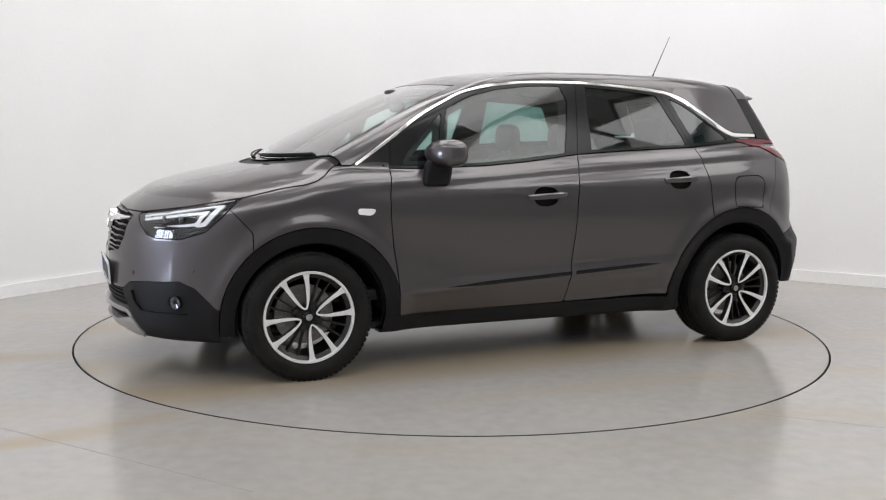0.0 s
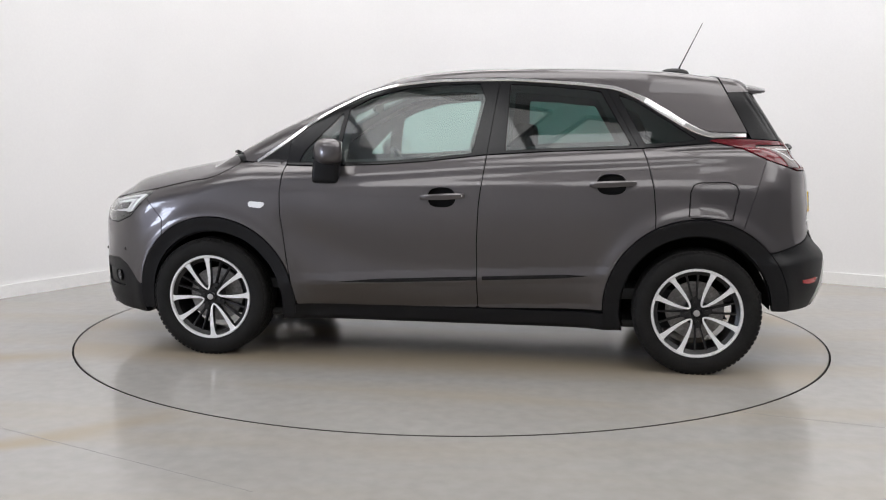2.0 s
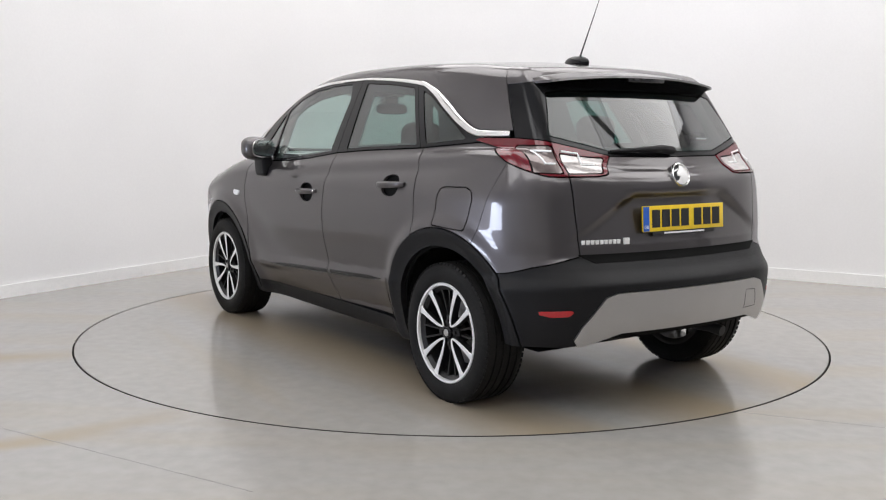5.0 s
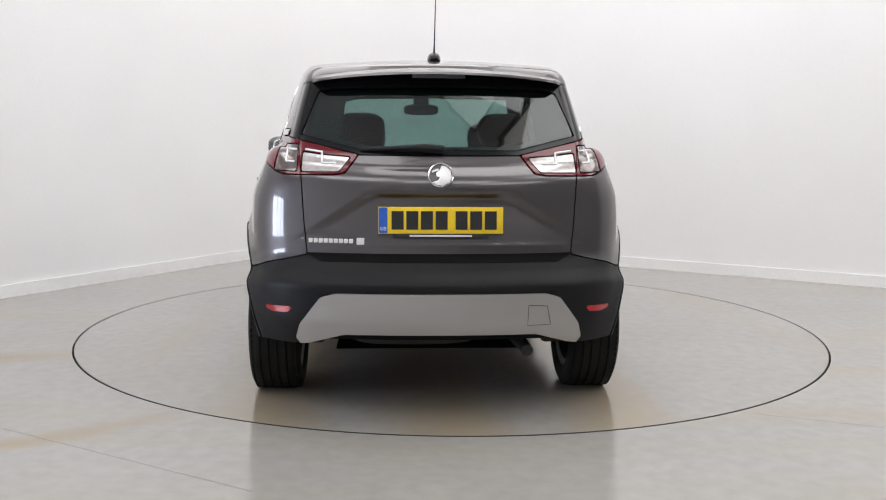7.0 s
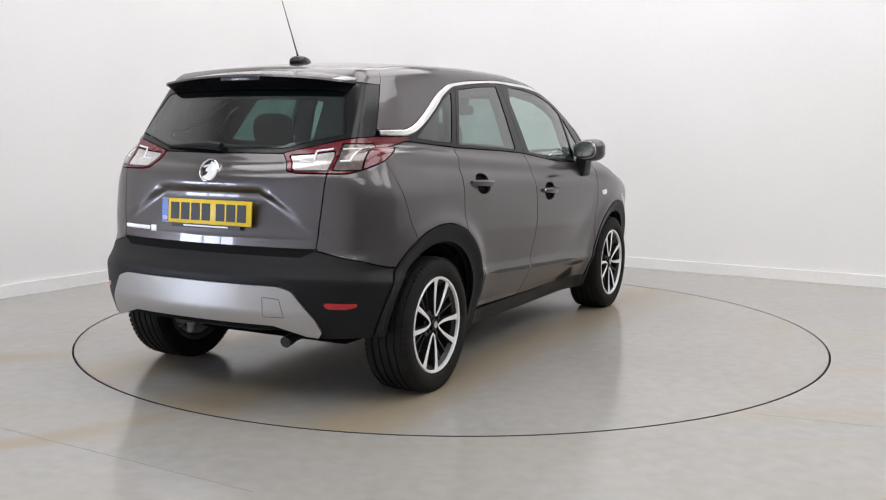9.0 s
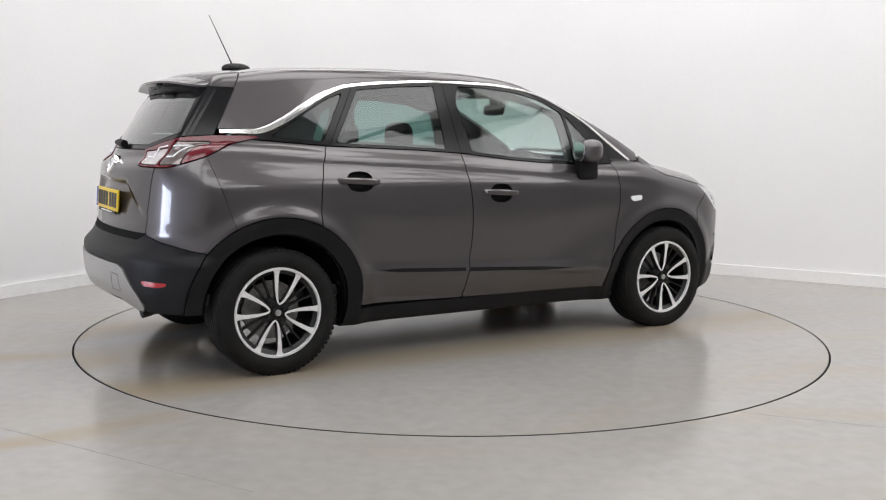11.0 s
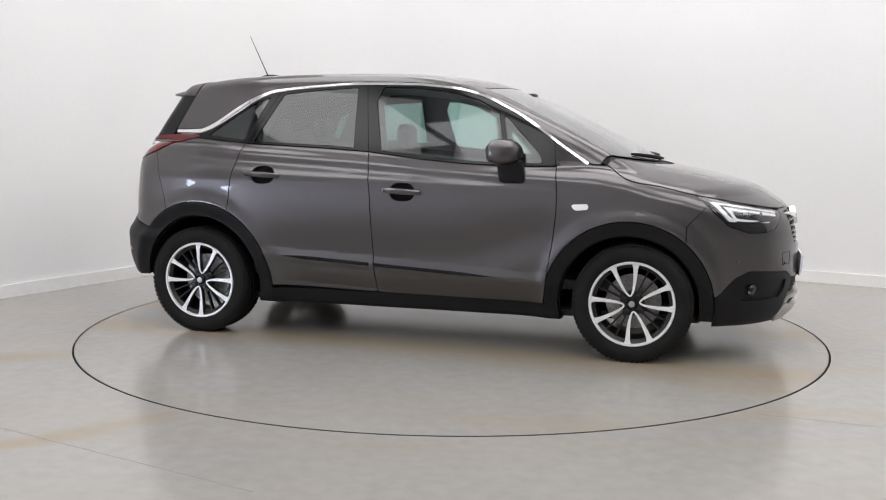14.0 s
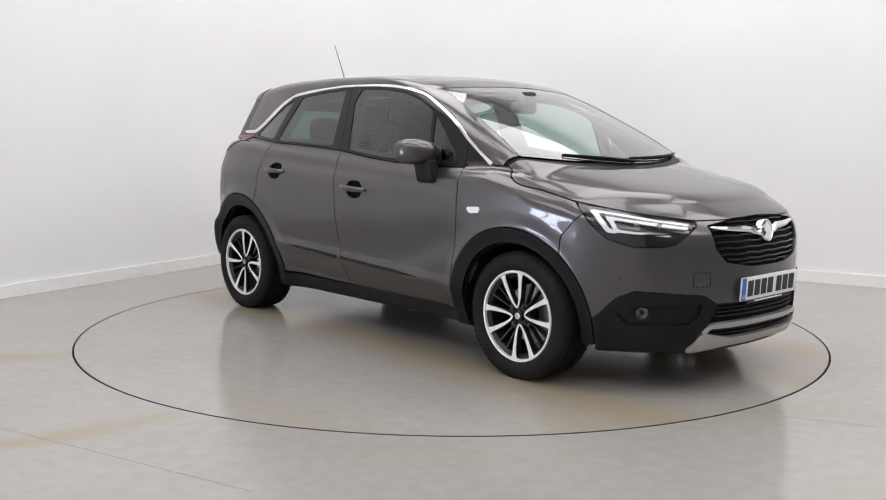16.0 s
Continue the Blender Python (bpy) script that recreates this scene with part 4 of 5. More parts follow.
# ---- wheels ----
def build_wheel(name, x, y, side, spin):
    wheel = part(name, lathe([(0.216, 0.095), (0.226, 0.105), (0.232, 0.104), (0.234, 0.09), (0.212, 0.08), (0.206, -0.09), (0.234, -0.10), (0.216, -0.10), (0.196, -0.09), (0.196, 0.08)], 64), ALLOY_DARK, car, "two-tone alloy wheel with a black tyre")
    wheel.matrix_basis = pose(x, y, 0.319, 0, spin, 0 if side == 1 else 180)
    tread = [(0.228, 0.100), (0.240, 0.112), (0.268, 0.117), (0.296, 0.113), (0.312, 0.101), (0.3210, 0.086)]
    for a in (0.058, 0.020, -0.020, -0.058):
        tread += [(0.3240, a + 0.012), (0.3240, a + 0.005), (0.3165, a + 0.004), (0.3165, a - 0.004), (0.3240, a - 0.005), (0.3240, a - 0.012)]
    tread += [(0.3210, -0.086), (0.312, -0.101), (0.296, -0.113), (0.268, -0.117), (0.240, -0.112), (0.228, -0.100)]
    part("tyre", lathe(tread, 96), RUBBER, wheel, "black road tyre")
    bm = bmesh.new()
    # shoulder blocks of the tread
    for k in range(72):
        a = k * math.tau / 72
        for s in (1, -1):
            m = Matrix.Rotation(-a, 4, "Y") @ Matrix.Translation((0.3110, s * 0.091, 0)) @ Matrix.Rotation(radians(-28 * s), 4, "Z") @ Matrix.Diagonal((0.010, 0.026, 0.019, 1))
            bmesh.ops.create_cube(bm, size=1, matrix=m)
    tagged(part("tread_pattern", bm, RUBBER, wheel, smooth=False), kind="stuff")
    part("rim_lip", lathe([(0.215, 0.098), (0.2185, 0.108), (0.2275, 0.109), (0.2325, 0.102), (0.226, 0.094), (0.216, 0.092)], 96), ALLOY, wheel, "bright machined rim edge")
    part("brake_disc", lathe([(0.05, -0.005), (0.150, -0.005), (0.150, -0.025), (0.05, -0.025)], 48), IRON, wheel)

    def blade(a, r0, r1, w0, w1, y0, y1, mat, piece, bend=0.0):
        """A spoke from radius r0 to r1, in the wheel's face."""
        steps = 7
        bm = bmesh.new()
        rows = []
        for i in range(steps):
            t = i / (steps - 1)
            r, w, yy = r0 + (r1 - r0) * t, w0 + (w1 - w0) * t, y0 + (y1 - y0) * t
            ang = a + bend * (1 - t) ** 2
            c, s = math.cos(ang), math.sin(ang)
            rows.append([bm.verts.new((r * c - o * s, yy + d, r * s + o * c)) for o, d in ((-w, -0.030), (-w, -0.003), (-w * 0.8, 0.0), (w * 0.8, 0.0), (w, -0.003), (w, -0.030))])
        for q0, q1 in zip(rows, rows[1:]):
            for k in range(6):
                bm.faces.new((q0[k], q0[(k + 1) % 6], q1[(k + 1) % 6], q1[k]))
        bm.faces.new(rows[0][::-1])
        bm.faces.new(rows[-1])
        bmesh.ops.recalc_face_normals(bm, faces=bm.faces[:])
        return part(piece, bm, mat, wheel)
    def fork(a):
        """A bright-faced U: two curved spokes that meet by the hub and spread to the rim."""
        line = []
        for i in range(-16, 17):
            t = abs(i) / 16
            u = 0.043 + 0.172 * t ** 1.5
            w = math.copysign(0.062 * ((u - 0.043) / 0.172) ** 0.6, i) if i else 0.0
            half = 0.0042 + 0.0095 * t ** 1.2 + (0.010 * max(0.0, (t - 0.86) / 0.14) ** 2)
            line.append((Vector((u, w)), half, 0.091 + 0.011 * t))
        c, sn = math.cos(a), math.sin(a)
        face, under = bmesh.new(), bmesh.new()
        rows_face, rows_under = [], []
        for i, (q, half, y) in enumerate(line):
            d = (line[min(i + 1, 32)][0] - line[max(i - 1, 0)][0]).normalized()
            o = Vector((-d.y, d.x))

            def at(off, dy):
                r = q + o * off
                return (r.x * c - r.y * sn, y + dy, r.x * sn + r.y * c)
            rows_face.append([face.verts.new(at(half * f, dy)) for f, dy in ((-1, -0.003), (-0.86, 0.0), (0.86, 0.0), (1, -0.003))])
            rows_under.append([under.verts.new(at(half * f, dy)) for f, dy in ((-0.98, -0.003), (-0.7, -0.040), (0.7, -0.040), (0.98, -0.003))])
        for bm, rows in ((face, rows_face), (under, rows_under)):
            for r0, r1 in zip(rows, rows[1:]):
                for n in range(3):
                    bm.faces.new((r0[n], r0[n + 1], r1[n + 1], r1[n]))
            bmesh.ops.recalc_face_normals(bm, faces=bm.faces[:])
        for v in face.faces:
            if v.normal.y < -0.5:
                v.normal_flip()
        spoke = part("spoke_fork", face, ALLOY, wheel, "U-shaped spoke with a bright machined face")
        return spoke, under
    for k in range(4):
        a = k * math.tau / 4
        spoke, under = fork(a)
        part("spoke_flank", under, ALLOY_DARK, wheel)
        b = a + radians(45)
        for s in (1, -1):
            blade(b + s * radians(8.5), 0.070, 0.218, 0.0040, 0.0050, 0.070, 0.086, ALLOY_DARK, "fin")
        bm = lathe([(0.0005, 0.090), (0.009, 0.090), (0.009, 0.070), (0.0005, 0.070)], 12)
        bmesh.ops.translate(bm, verts=bm.verts[:], vec=(0.050 * math.cos(b), 0, 0.050 * math.sin(b)))
        part("wheel_bolt", bm, ALLOY_DARK, wheel)
        blade(b, 0.040, 0.080, 0.020, 0.014, 0.080, 0.080, ALLOY_DARK, "hub_arm")
    part("hub", lathe([(0.0005, 0.078), (0.060, 0.076), (0.066, 0.068), (0.066, 0.03), (0.0005, 0.03)], 48), ALLOY_DARK, wheel)
    part("hub_cap", lathe([(0.0005, 0.098), (0.024, 0.096), (0.029, 0.090), (0.029, 0.08), (0.0005, 0.08)], 32), GLOSS_BLACK, wheel)
    part("hub_badge", lathe([(0.0005, 0.1000), (0.012, 0.0995), (0.0165, 0.0985), (0.0165, 0.094), (0.0005, 0.094)], 32), SILVER, wheel, "silver hub badge")
    return wheel


build_wheel("front_wheel", 1.192, 0.742, 1, 20)
build_wheel("front_wheel", 1.192, -0.742, -1, 12)
build_wheel("rear_wheel", -1.412, 0.738, 1, 53)
build_wheel("rear_wheel", -1.412, -0.738, -1, 75)


def build_liner(x, z, side):
    """The dark half-round tub over a wheel, closed towards the middle."""
    bm = bmesh.new()
    n = 28
    rows = []
    for k in range(n + 1):
        a = radians(-13) + k * radians(192) / n
        rows.append([bm.verts.new((x + r * math.cos(a), side * y, z + r * math.sin(a))) for r, y in ((0.372, 0.80), (0.365, 0.45), (0.02, 0.44))])
    for r0, r1 in zip(rows, rows[1:]):
        for k in range(2):
            bm.faces.new((r0[k], r0[k + 1], r1[k + 1], r1[k]))
    part("wheel_arch_liner", bm, SHUT_BLACK, car)


for side in (1, -1):
    build_liner(*ARCH_FRONT, side)
    build_liner(*ARCH_REAR, side)


# ---- the car's fittings ----
def mirrored(bm, side):
    if side == -1:
        for v in bm.verts:
            v.co.y = -v.co.y
        bmesh.ops.reverse_faces(bm, faces=bm.faces[:])
    return bm


def meet(point, axis, damp=1.0):
    """Slide one coordinate of point until it lies on the body's skin."""
    q = list(point)
    for _ in range(7):
        near = np.array([q, q], float)
        near[1, axis] += 0.002
        f = car_form(near[:, 0], near[:, 1], near[:, 2])
        slope = (f[1] - f[0]) / 0.002
        slope = max(abs(slope), 0.35) * (1 if slope >= 0 else -1)
        step = f[0] / slope
        q[axis] -= max(-0.25, min(0.25, step)) * damp
        if abs(step) < 2e-4:
            break
    return float(q[axis])


def skin_y(x, z):
    """How far out the body's side is at (x, z)."""
    return meet((x, 0.85, z), 1)


def skin_x(y, z, front=True):
    return meet((2.0 if front else -2.0, y, z), 0)


def skin_z(x, y):
    return meet((x, y, 1.12 if x > 1 else 1.5), 2)


def build_mirror(side):
    bm = ball(0.500, 0.905, 1.122, 0.084, 0.112, 0.068, 2.4, 32, 20)
    for v in bm.verts:
        # flat at the back, drawn in towards the door and pointed ahead
        v.co.x = max(v.co.x, 0.428 + 0.10 * (v.co.y - 0.895) * 0.3)
        v.co.z += 0.10 * (v.co.y - 0.895) * (1 if v.co.z > 1.122 else -0.6)
        v.co.x += -0.25 * (v.co.y - 0.895)
    upper = bm.copy()
    cut_plane = dict(plane_co=(0, 0, 1.098), plane_no=(0, 0.05, 1))
    bmesh.ops.bisect_plane(upper, geom=upper.verts[:] + upper.edges[:] + upper.faces[:], clear_inner=True, **cut_plane)
    bmesh.ops.bisect_plane(bm, geom=bm.verts[:] + bm.edges[:] + bm.faces[:], clear_outer=True, **cut_plane)
    mirror = part("door_mirror", mirrored(upper, side), PAINT, car, "grey-capped door mirror on a black foot")
    part("lower_housing", mirrored(bm, side), PLASTIC, mirror)
    foot = box(0.455, 0.600, 0.815, 0.885, 0.955, 1.085, 0.022, 3)
    for v in foot.verts:
        v.co.x += -0.3 * (v.co.z - 1.0) * 0.4
        v.co.y += 0.2 * max(v.co.z - 1.0, 0)
    part("foot", mirrored(foot, side), PLASTIC, mirror)
    glass = ball(0.4305, 0.895, 1.122, 0.004, 0.084, 0.055, 2.8, 24, 12)
    for v in glass.verts:
        v.co.x += -0.25 * (v.co.y - 0.895)
    part("mirror_glass", mirrored(glass, side), CHROME, mirror, "mirror glass")


def build_handle(x, z, side, lock):
    n = 15
    bm = bmesh.new()
    rows = []
    for i in range(n):
        t = i / (n - 1)
        xx = x + 0.117 - 0.234 * t
        zz = z + 0.012 * t
        yy = skin_y(xx, zz) + 0.004 + 0.030 * math.sin(math.pi * t) ** 0.55
        h = 0.010 + 0.006 * math.sin(math.pi * t) ** 0.5
        rows.append([bm.verts.new((xx, yy + a, zz + b * h)) for a, b in ((-0.012, -0.8), (0.0, -1.0), (0.006, -0.4), (0.006, 0.5), (0.0, 1.0), (-0.012, 0.8))])
    for r0, r1 in zip(rows, rows[1:]):
        for k in range(6):
            bm.faces.new((r0[k], r0[(k + 1) % 6], r1[(k + 1) % 6], r1[k]))
    bm.faces.new(rows[0])
    bm.faces.new(rows[-1])
    bmesh.ops.recalc_face_normals(bm, faces=bm.faces[:])
    part("door_handle", mirrored(bm, side), PAINT, DOOR["front" if lock else "rear", side], "body-coloured pull handle")
    if lock:
        bm = lathe([(0.0005, 0.004), (0.007, 0.004), (0.009, 0.0), (0.0005, 0.0)], 16)
        bmesh.ops.translate(bm, verts=bm.verts[:], vec=(x - 0.100, skin_y(x - 0.1, z) + 0.0165, z + 0.011))
        part("lock", mirrored(bm, side), CHROME, DOOR["front", side], "bright key lock")


def build_repeater(side):
    mesh = cuts(window(WHOLE, 0.6, 1.2, 0.7, 1.0, 0.5), outline([(0.858, 0.848), (0.955, 0.852), (0.948, 0.822), (0.885, 0.815), (0.868, 0.826)]))
    panel("side_repeater", mesh, LAMP_WHITE, car, side, 0.006, 0.01, "clear white side indicator")


# a black strip stands in for the shadow in the doors' low groove
def build_groove_shadow(side):
    xs = np.linspace(0.46, -0.86, 44)
    bm = bmesh.new()
    rows = []
    for x in xs:
        t = (0.46 - x) / 1.32
        z = float(crease(x)) - 0.016
        h = 0.010 * min(1, t * 6) * (1 if t < 0.9 else (1 - t) * 10) + 0.0006
        y0, y1 = skin_y(x, z - h), skin_y(x, z + h)
        rows.append([bm.verts.new((x, y0 + 0.0015, z - h)), bm.verts.new((x, (y0 + y1) / 2 + 0.003, z)), bm.verts.new((x, y1 + 0.0015, z + h))])
    for i, (r0, r1) in enumerate(zip(rows, rows[1:])):
        if xs[i] > -0.279 and xs[i + 1] < -0.279:
            continue
        for k in range(2):
            bm.faces.new((r0[k], r1[k], r1[k + 1], r0[k + 1]))
    bmesh.ops.recalc_face_normals(bm, faces=bm.faces[:])
    part("groove_shadow_strip", mirrored(bm, side), GLOSS_BLACK, car, "slim black strip for the shadowed groove low on the doors")


def build_emblem(z, front):
    s = 1 if front else -1
    x = skin_x(0.0, z, front)
    n = Vector(car_normal(np.array([[x, 0.0, z]]))[0])
    lean = math.atan2(n.z, n.x * s) * 0.5

    def placed(bm):
        bmesh.ops.rotate(bm, verts=bm.verts[:], cent=(0, 0, 0), matrix=Matrix.Rotation(-lean * s, 3, "Y"))
        bmesh.ops.translate(bm, verts=bm.verts[:], vec=(x + 0.002 * s, 0, z))
        return bm

    def turned(profile, sides=40):
        bm = lathe(profile, sides)
        bmesh.ops.rotate(bm, verts=bm.verts[:], cent=(0, 0, 0), matrix=Matrix.Rotation(radians(-90 * s), 3, "Z"))
        return placed(bm)
    badge = part("emblem", turned([(0.0475, 0.010), (0.0495, 0.013), (0.0535, 0.012), (0.0555, 0.006), (0.0555, -0.02), (0.0475, -0.02)]), CHROME, car, "round chrome emblem")
    part("field", turned([(0.0005, 0.005), (0.0475, 0.005), (0.0475, -0.01), (0.0005, -0.01)]), LAMP_DARK, badge)
    # a plain raised device
    device = [(0.018, 0.012), (0.004, 0.024), (-0.004, 0.043), (-0.022, 0.039), (-0.040, 0.022), (-0.046, -0.008), (-0.036, -0.030), (-0.010, -0.046), (0.020, -0.042), (0.036, -0.030), (0.012, -0.022), (0.004, -0.008), (0.020, -0.004)]
    part("device", placed(prism([(a * -s, b) for a, b in device], 0.005 * s, 0.001, "x", 0.005 * s)), ALLOY, badge)
    part("device_bar", placed(prism([(a * -s, b) for a, b in [(0.038, 0.020), (0.010, 0.030), (0.008, 0.022), (0.036, 0.012)]], 0.004 * s, 0.0005, "x", 0.005 * s)), ALLOY, badge)


def build_plate(x, z, front, tilt):
    s = 1 if front else -1
    plate = part("number_plate", box(-0.004, 0.004, -0.26, 0.26, -0.0555, 0.0555, 0.0015), WHITE_PLATE if front else YELLOW, car, "white front number plate" if front else "yellow rear number plate")
    plate.matrix_basis = pose(x, 0, z, 0, tilt, 0)
    out = 0.0045 * s
    band = -s
    part("blue_band", box(min(out, out + 0.001 * s), max(out, out + 0.001 * s), min(band * 0.222, band * 0.258), max(band * 0.222, band * 0.258), -0.053, 0.053), PLATE_BLUE, plate, "blue country band", False)
    text = bpy.data.curves.new("country_code", "FONT")
    text.body, text.size, text.align_x = "GB", 0.021, "CENTER"
    holder = bpy.data.objects.new("country_code", text)
    scene.collection.objects.link(holder)
    me = bpy.data.meshes.new_from_object(holder.evaluated_get(bpy.context.evaluated_depsgraph_get()))
    bpy.data.objects.remove(holder)
    me.transform(pose(out + 0.0016 * s, band * 0.240, -0.042, 90, 0, 90 * s))
    me.materials.append(WHITE_PLATE)
    letters = new("country_code", me)
    letters.parent = plate
    y = -0.205
    for k in range(7):
        w = 0.050
        a, b = (y, y + w)
        a, b = sorted((-band * a, -band * b))
        part("character_bar", box(min(out, out + 0.0012 * s), max(out, out + 0.0012 * s), a, b, -0.0385, 0.0385, 0.0004), INK, plate, "", False)
        y += w + 0.011 + (0.022 if k == 3 else 0)
    part("dealer_strip", box(-0.003, 0.003, -0.20, 0.20, -0.073, -0.0557), INK, plate, "black strip with a white bar", False)
    part("dealer_bar", box(min(0.0031 * s, 0.004 * s), max(0.0031 * s, 0.004 * s), -0.13, 0.13, -0.068, -0.061), WHITE_PLATE, plate, "", False)


def build_grille():
    def slat(z, half, name, h, d, parent, mat, wave=0.0, lift=-0.012):
        n = 31
        bm = bmesh.new()
        rows = []
        for i in range(n):
            y = -half + 2 * half * i / (n - 1)
            x = skin_x(abs(y), z) + lift
            zz = z + wave * math.cos(y * 42)
            rows.append([bm.verts.new((x + a, y, zz + b)) for a, b in ((-d, -h), (0.0, -h * 0.6), (0.002, 0), (0.0, h * 0.6), (-d, h))])
        for r0, r1 in zip(rows, rows[1:]):
            for k in range(4):
                bm.faces.new((r0[k], r0[k + 1], r1[k + 1], r1[k]))
        bmesh.ops.recalc_face_normals(bm, faces=bm.faces[:])
        return part(name, bm, mat, parent)
    for z, half in ((0.812, 0.27), (0.783, 0.365), (0.754, 0.368), (0.725, 0.366), (0.696, 0.358), (0.668, 0.335), (0.642, 0.305), (0.620, 0.24)):
        slat(z, half, "grille_slat", 0.0085, 0.02, FRAME["grille"], GLOSS_BLACK, 0.0018)
    for z, half in ((0.418, 0.355), (0.398, 0.36), (0.378, 0.37), (0.312, 0.37), (0.292, 0.35)):
        slat(z, half, "intake_slat", 0.006, 0.02, FRAME["intake"], PLASTIC, 0.0, -0.010)
    # the chrome wings either side of the emblem
    for side in (1, -1):
        bm = bmesh.new()
        rows = []
        for i in range(24):
            t = i / 23
            y = 0.055 + 0.325 * t
            z = 0.752 + 0.026 * min(1, t * 4) + 0.018 * t * t
            h = 0.016 * (1 - t) ** 0.6 + 0.0045 if t > 0.12 else 0.012
            x = skin_x(y, z)
            rows.append([bm.verts.new((x + a, side * y, z + b)) for a, b in ((-0.012, -h), (0.006, -h * 0.7), (0.010, 0), (0.006, h * 0.7), (-0.012, h))])
        for r0, r1 in zip(rows, rows[1:]):
            for k in range(4):
                bm.faces.new((r0[k], r0[k + 1], r1[k + 1], r1[k]))
        bm.faces.new(rows[0])
        bm.faces.new(rows[-1])
        bmesh.ops.recalc_face_normals(bm, faces=bm.faces[:])
        part("grille_wing", bm, CHROME, FRAME["grille"], "chrome wing bar of the grille")
    near = window(WHOLE, 1.5, 2.3, 0.1, 0.5)
    panel("front_skid_strip", cuts(near, ahead_of(1.7), outline([(-0.2, 0.352), (0.36, 0.347), (0.405, 0.338), (0.44, 0.300), (0.415, 0.296), (0.388, 0.322), (-0.2, 0.330)], "end")), SILVER, car, 0, 0.010, 0.03, "silver upper skid strip")
    panel("front_skid_plate", cuts(near, ahead_of(1.7), outline([(-0.2, 0.278), (0.27, 0.272), (0.41, 0.300), (0.438, 0.296), (0.480, 0.222), (0.455, 0.208), (0.30, 0.232), (-0.2, 0.250)], "end")), SILVER, car, 0, 0.012, 0.03, "silver lower skid plate")


def build_front_tow_cover():
    corners = [(-0.405, 0.590), (-0.485, 0.588), (-0.485, 0.522), (-0.405, 0.524)]
    loop = []
    for (y0, z0), (y1, z1) in zip(corners, corners[1:] + corners[:1]):
        for i in range(6):
            y, z = y0 + (y1 - y0) * i / 6, z0 + (z1 - z0) * i / 6
            loop.append((skin_x(-y, z), y, z))
    part("tow_eye_cover", tube(loop, 0.0014, 5, True), SHUT_BLACK, car, "outline of the front tow-eye cover")


def build_fog_lamp(side):
    y, z = 0.665, 0.400
    x = skin_x(y, z)
    n = car_normal(np.array([[x, y, z]]))[0]
    turn = Vector((0, 1, 0)).rotation_difference(Vector(n)).to_matrix()

    def placed(bm):
        bmesh.ops.rotate(bm, verts=bm.verts[:], cent=(0, 0, 0), matrix=turn)
        bmesh.ops.translate(bm, verts=bm.verts[:], vec=(x, y, z))
        return mirrored(bm, side)
    lamp = part("fog_lamp", placed(lathe([(0.030, -0.004), (0.036, -0.002), (0.038, -0.02), (0.028, -0.02)], 32)), PLASTIC, car)
    part("reflector", placed(lathe([(0.0005, -0.018), (0.028, -0.008), (0.029, -0.022), (0.0005, -0.024)], 32)), LAMP_GLASS, lamp, "dark glassy fog lamp bowl")
    for yy, zz in ((0.46, 0.53), (0.74, 0.56)):
        xx = skin_x(yy, zz)
        part("parking_sensor", mirrored(ball(xx, yy, zz, 0.006, 0.009, 0.009), side), PAINT, car)


def build_headlamp_inside(side):
    for u, w, name in ((0.80, 0.040, "projector"), (0.90, 0.034, "projector"), (0.985, 0.026, "projector")):
        z = 0.798
        # walk along the corner view to the skin
        y = np.linspace(0.30, 0.80, 200)
        k = int(np.argmin(np.abs(car_form(u / 0.7071 + y, y, y * 0 + z))))
        y = float(y[k])
        x = u / 0.7071 + y
        lens = ball(x - 0.030, y - 0.024, z, w * 0.35, w, w * 0.50, 3.2)
        part(name, mirrored(lens, side), LAMP_GLASS, LAMP["head", side], "glassy lamp projector")


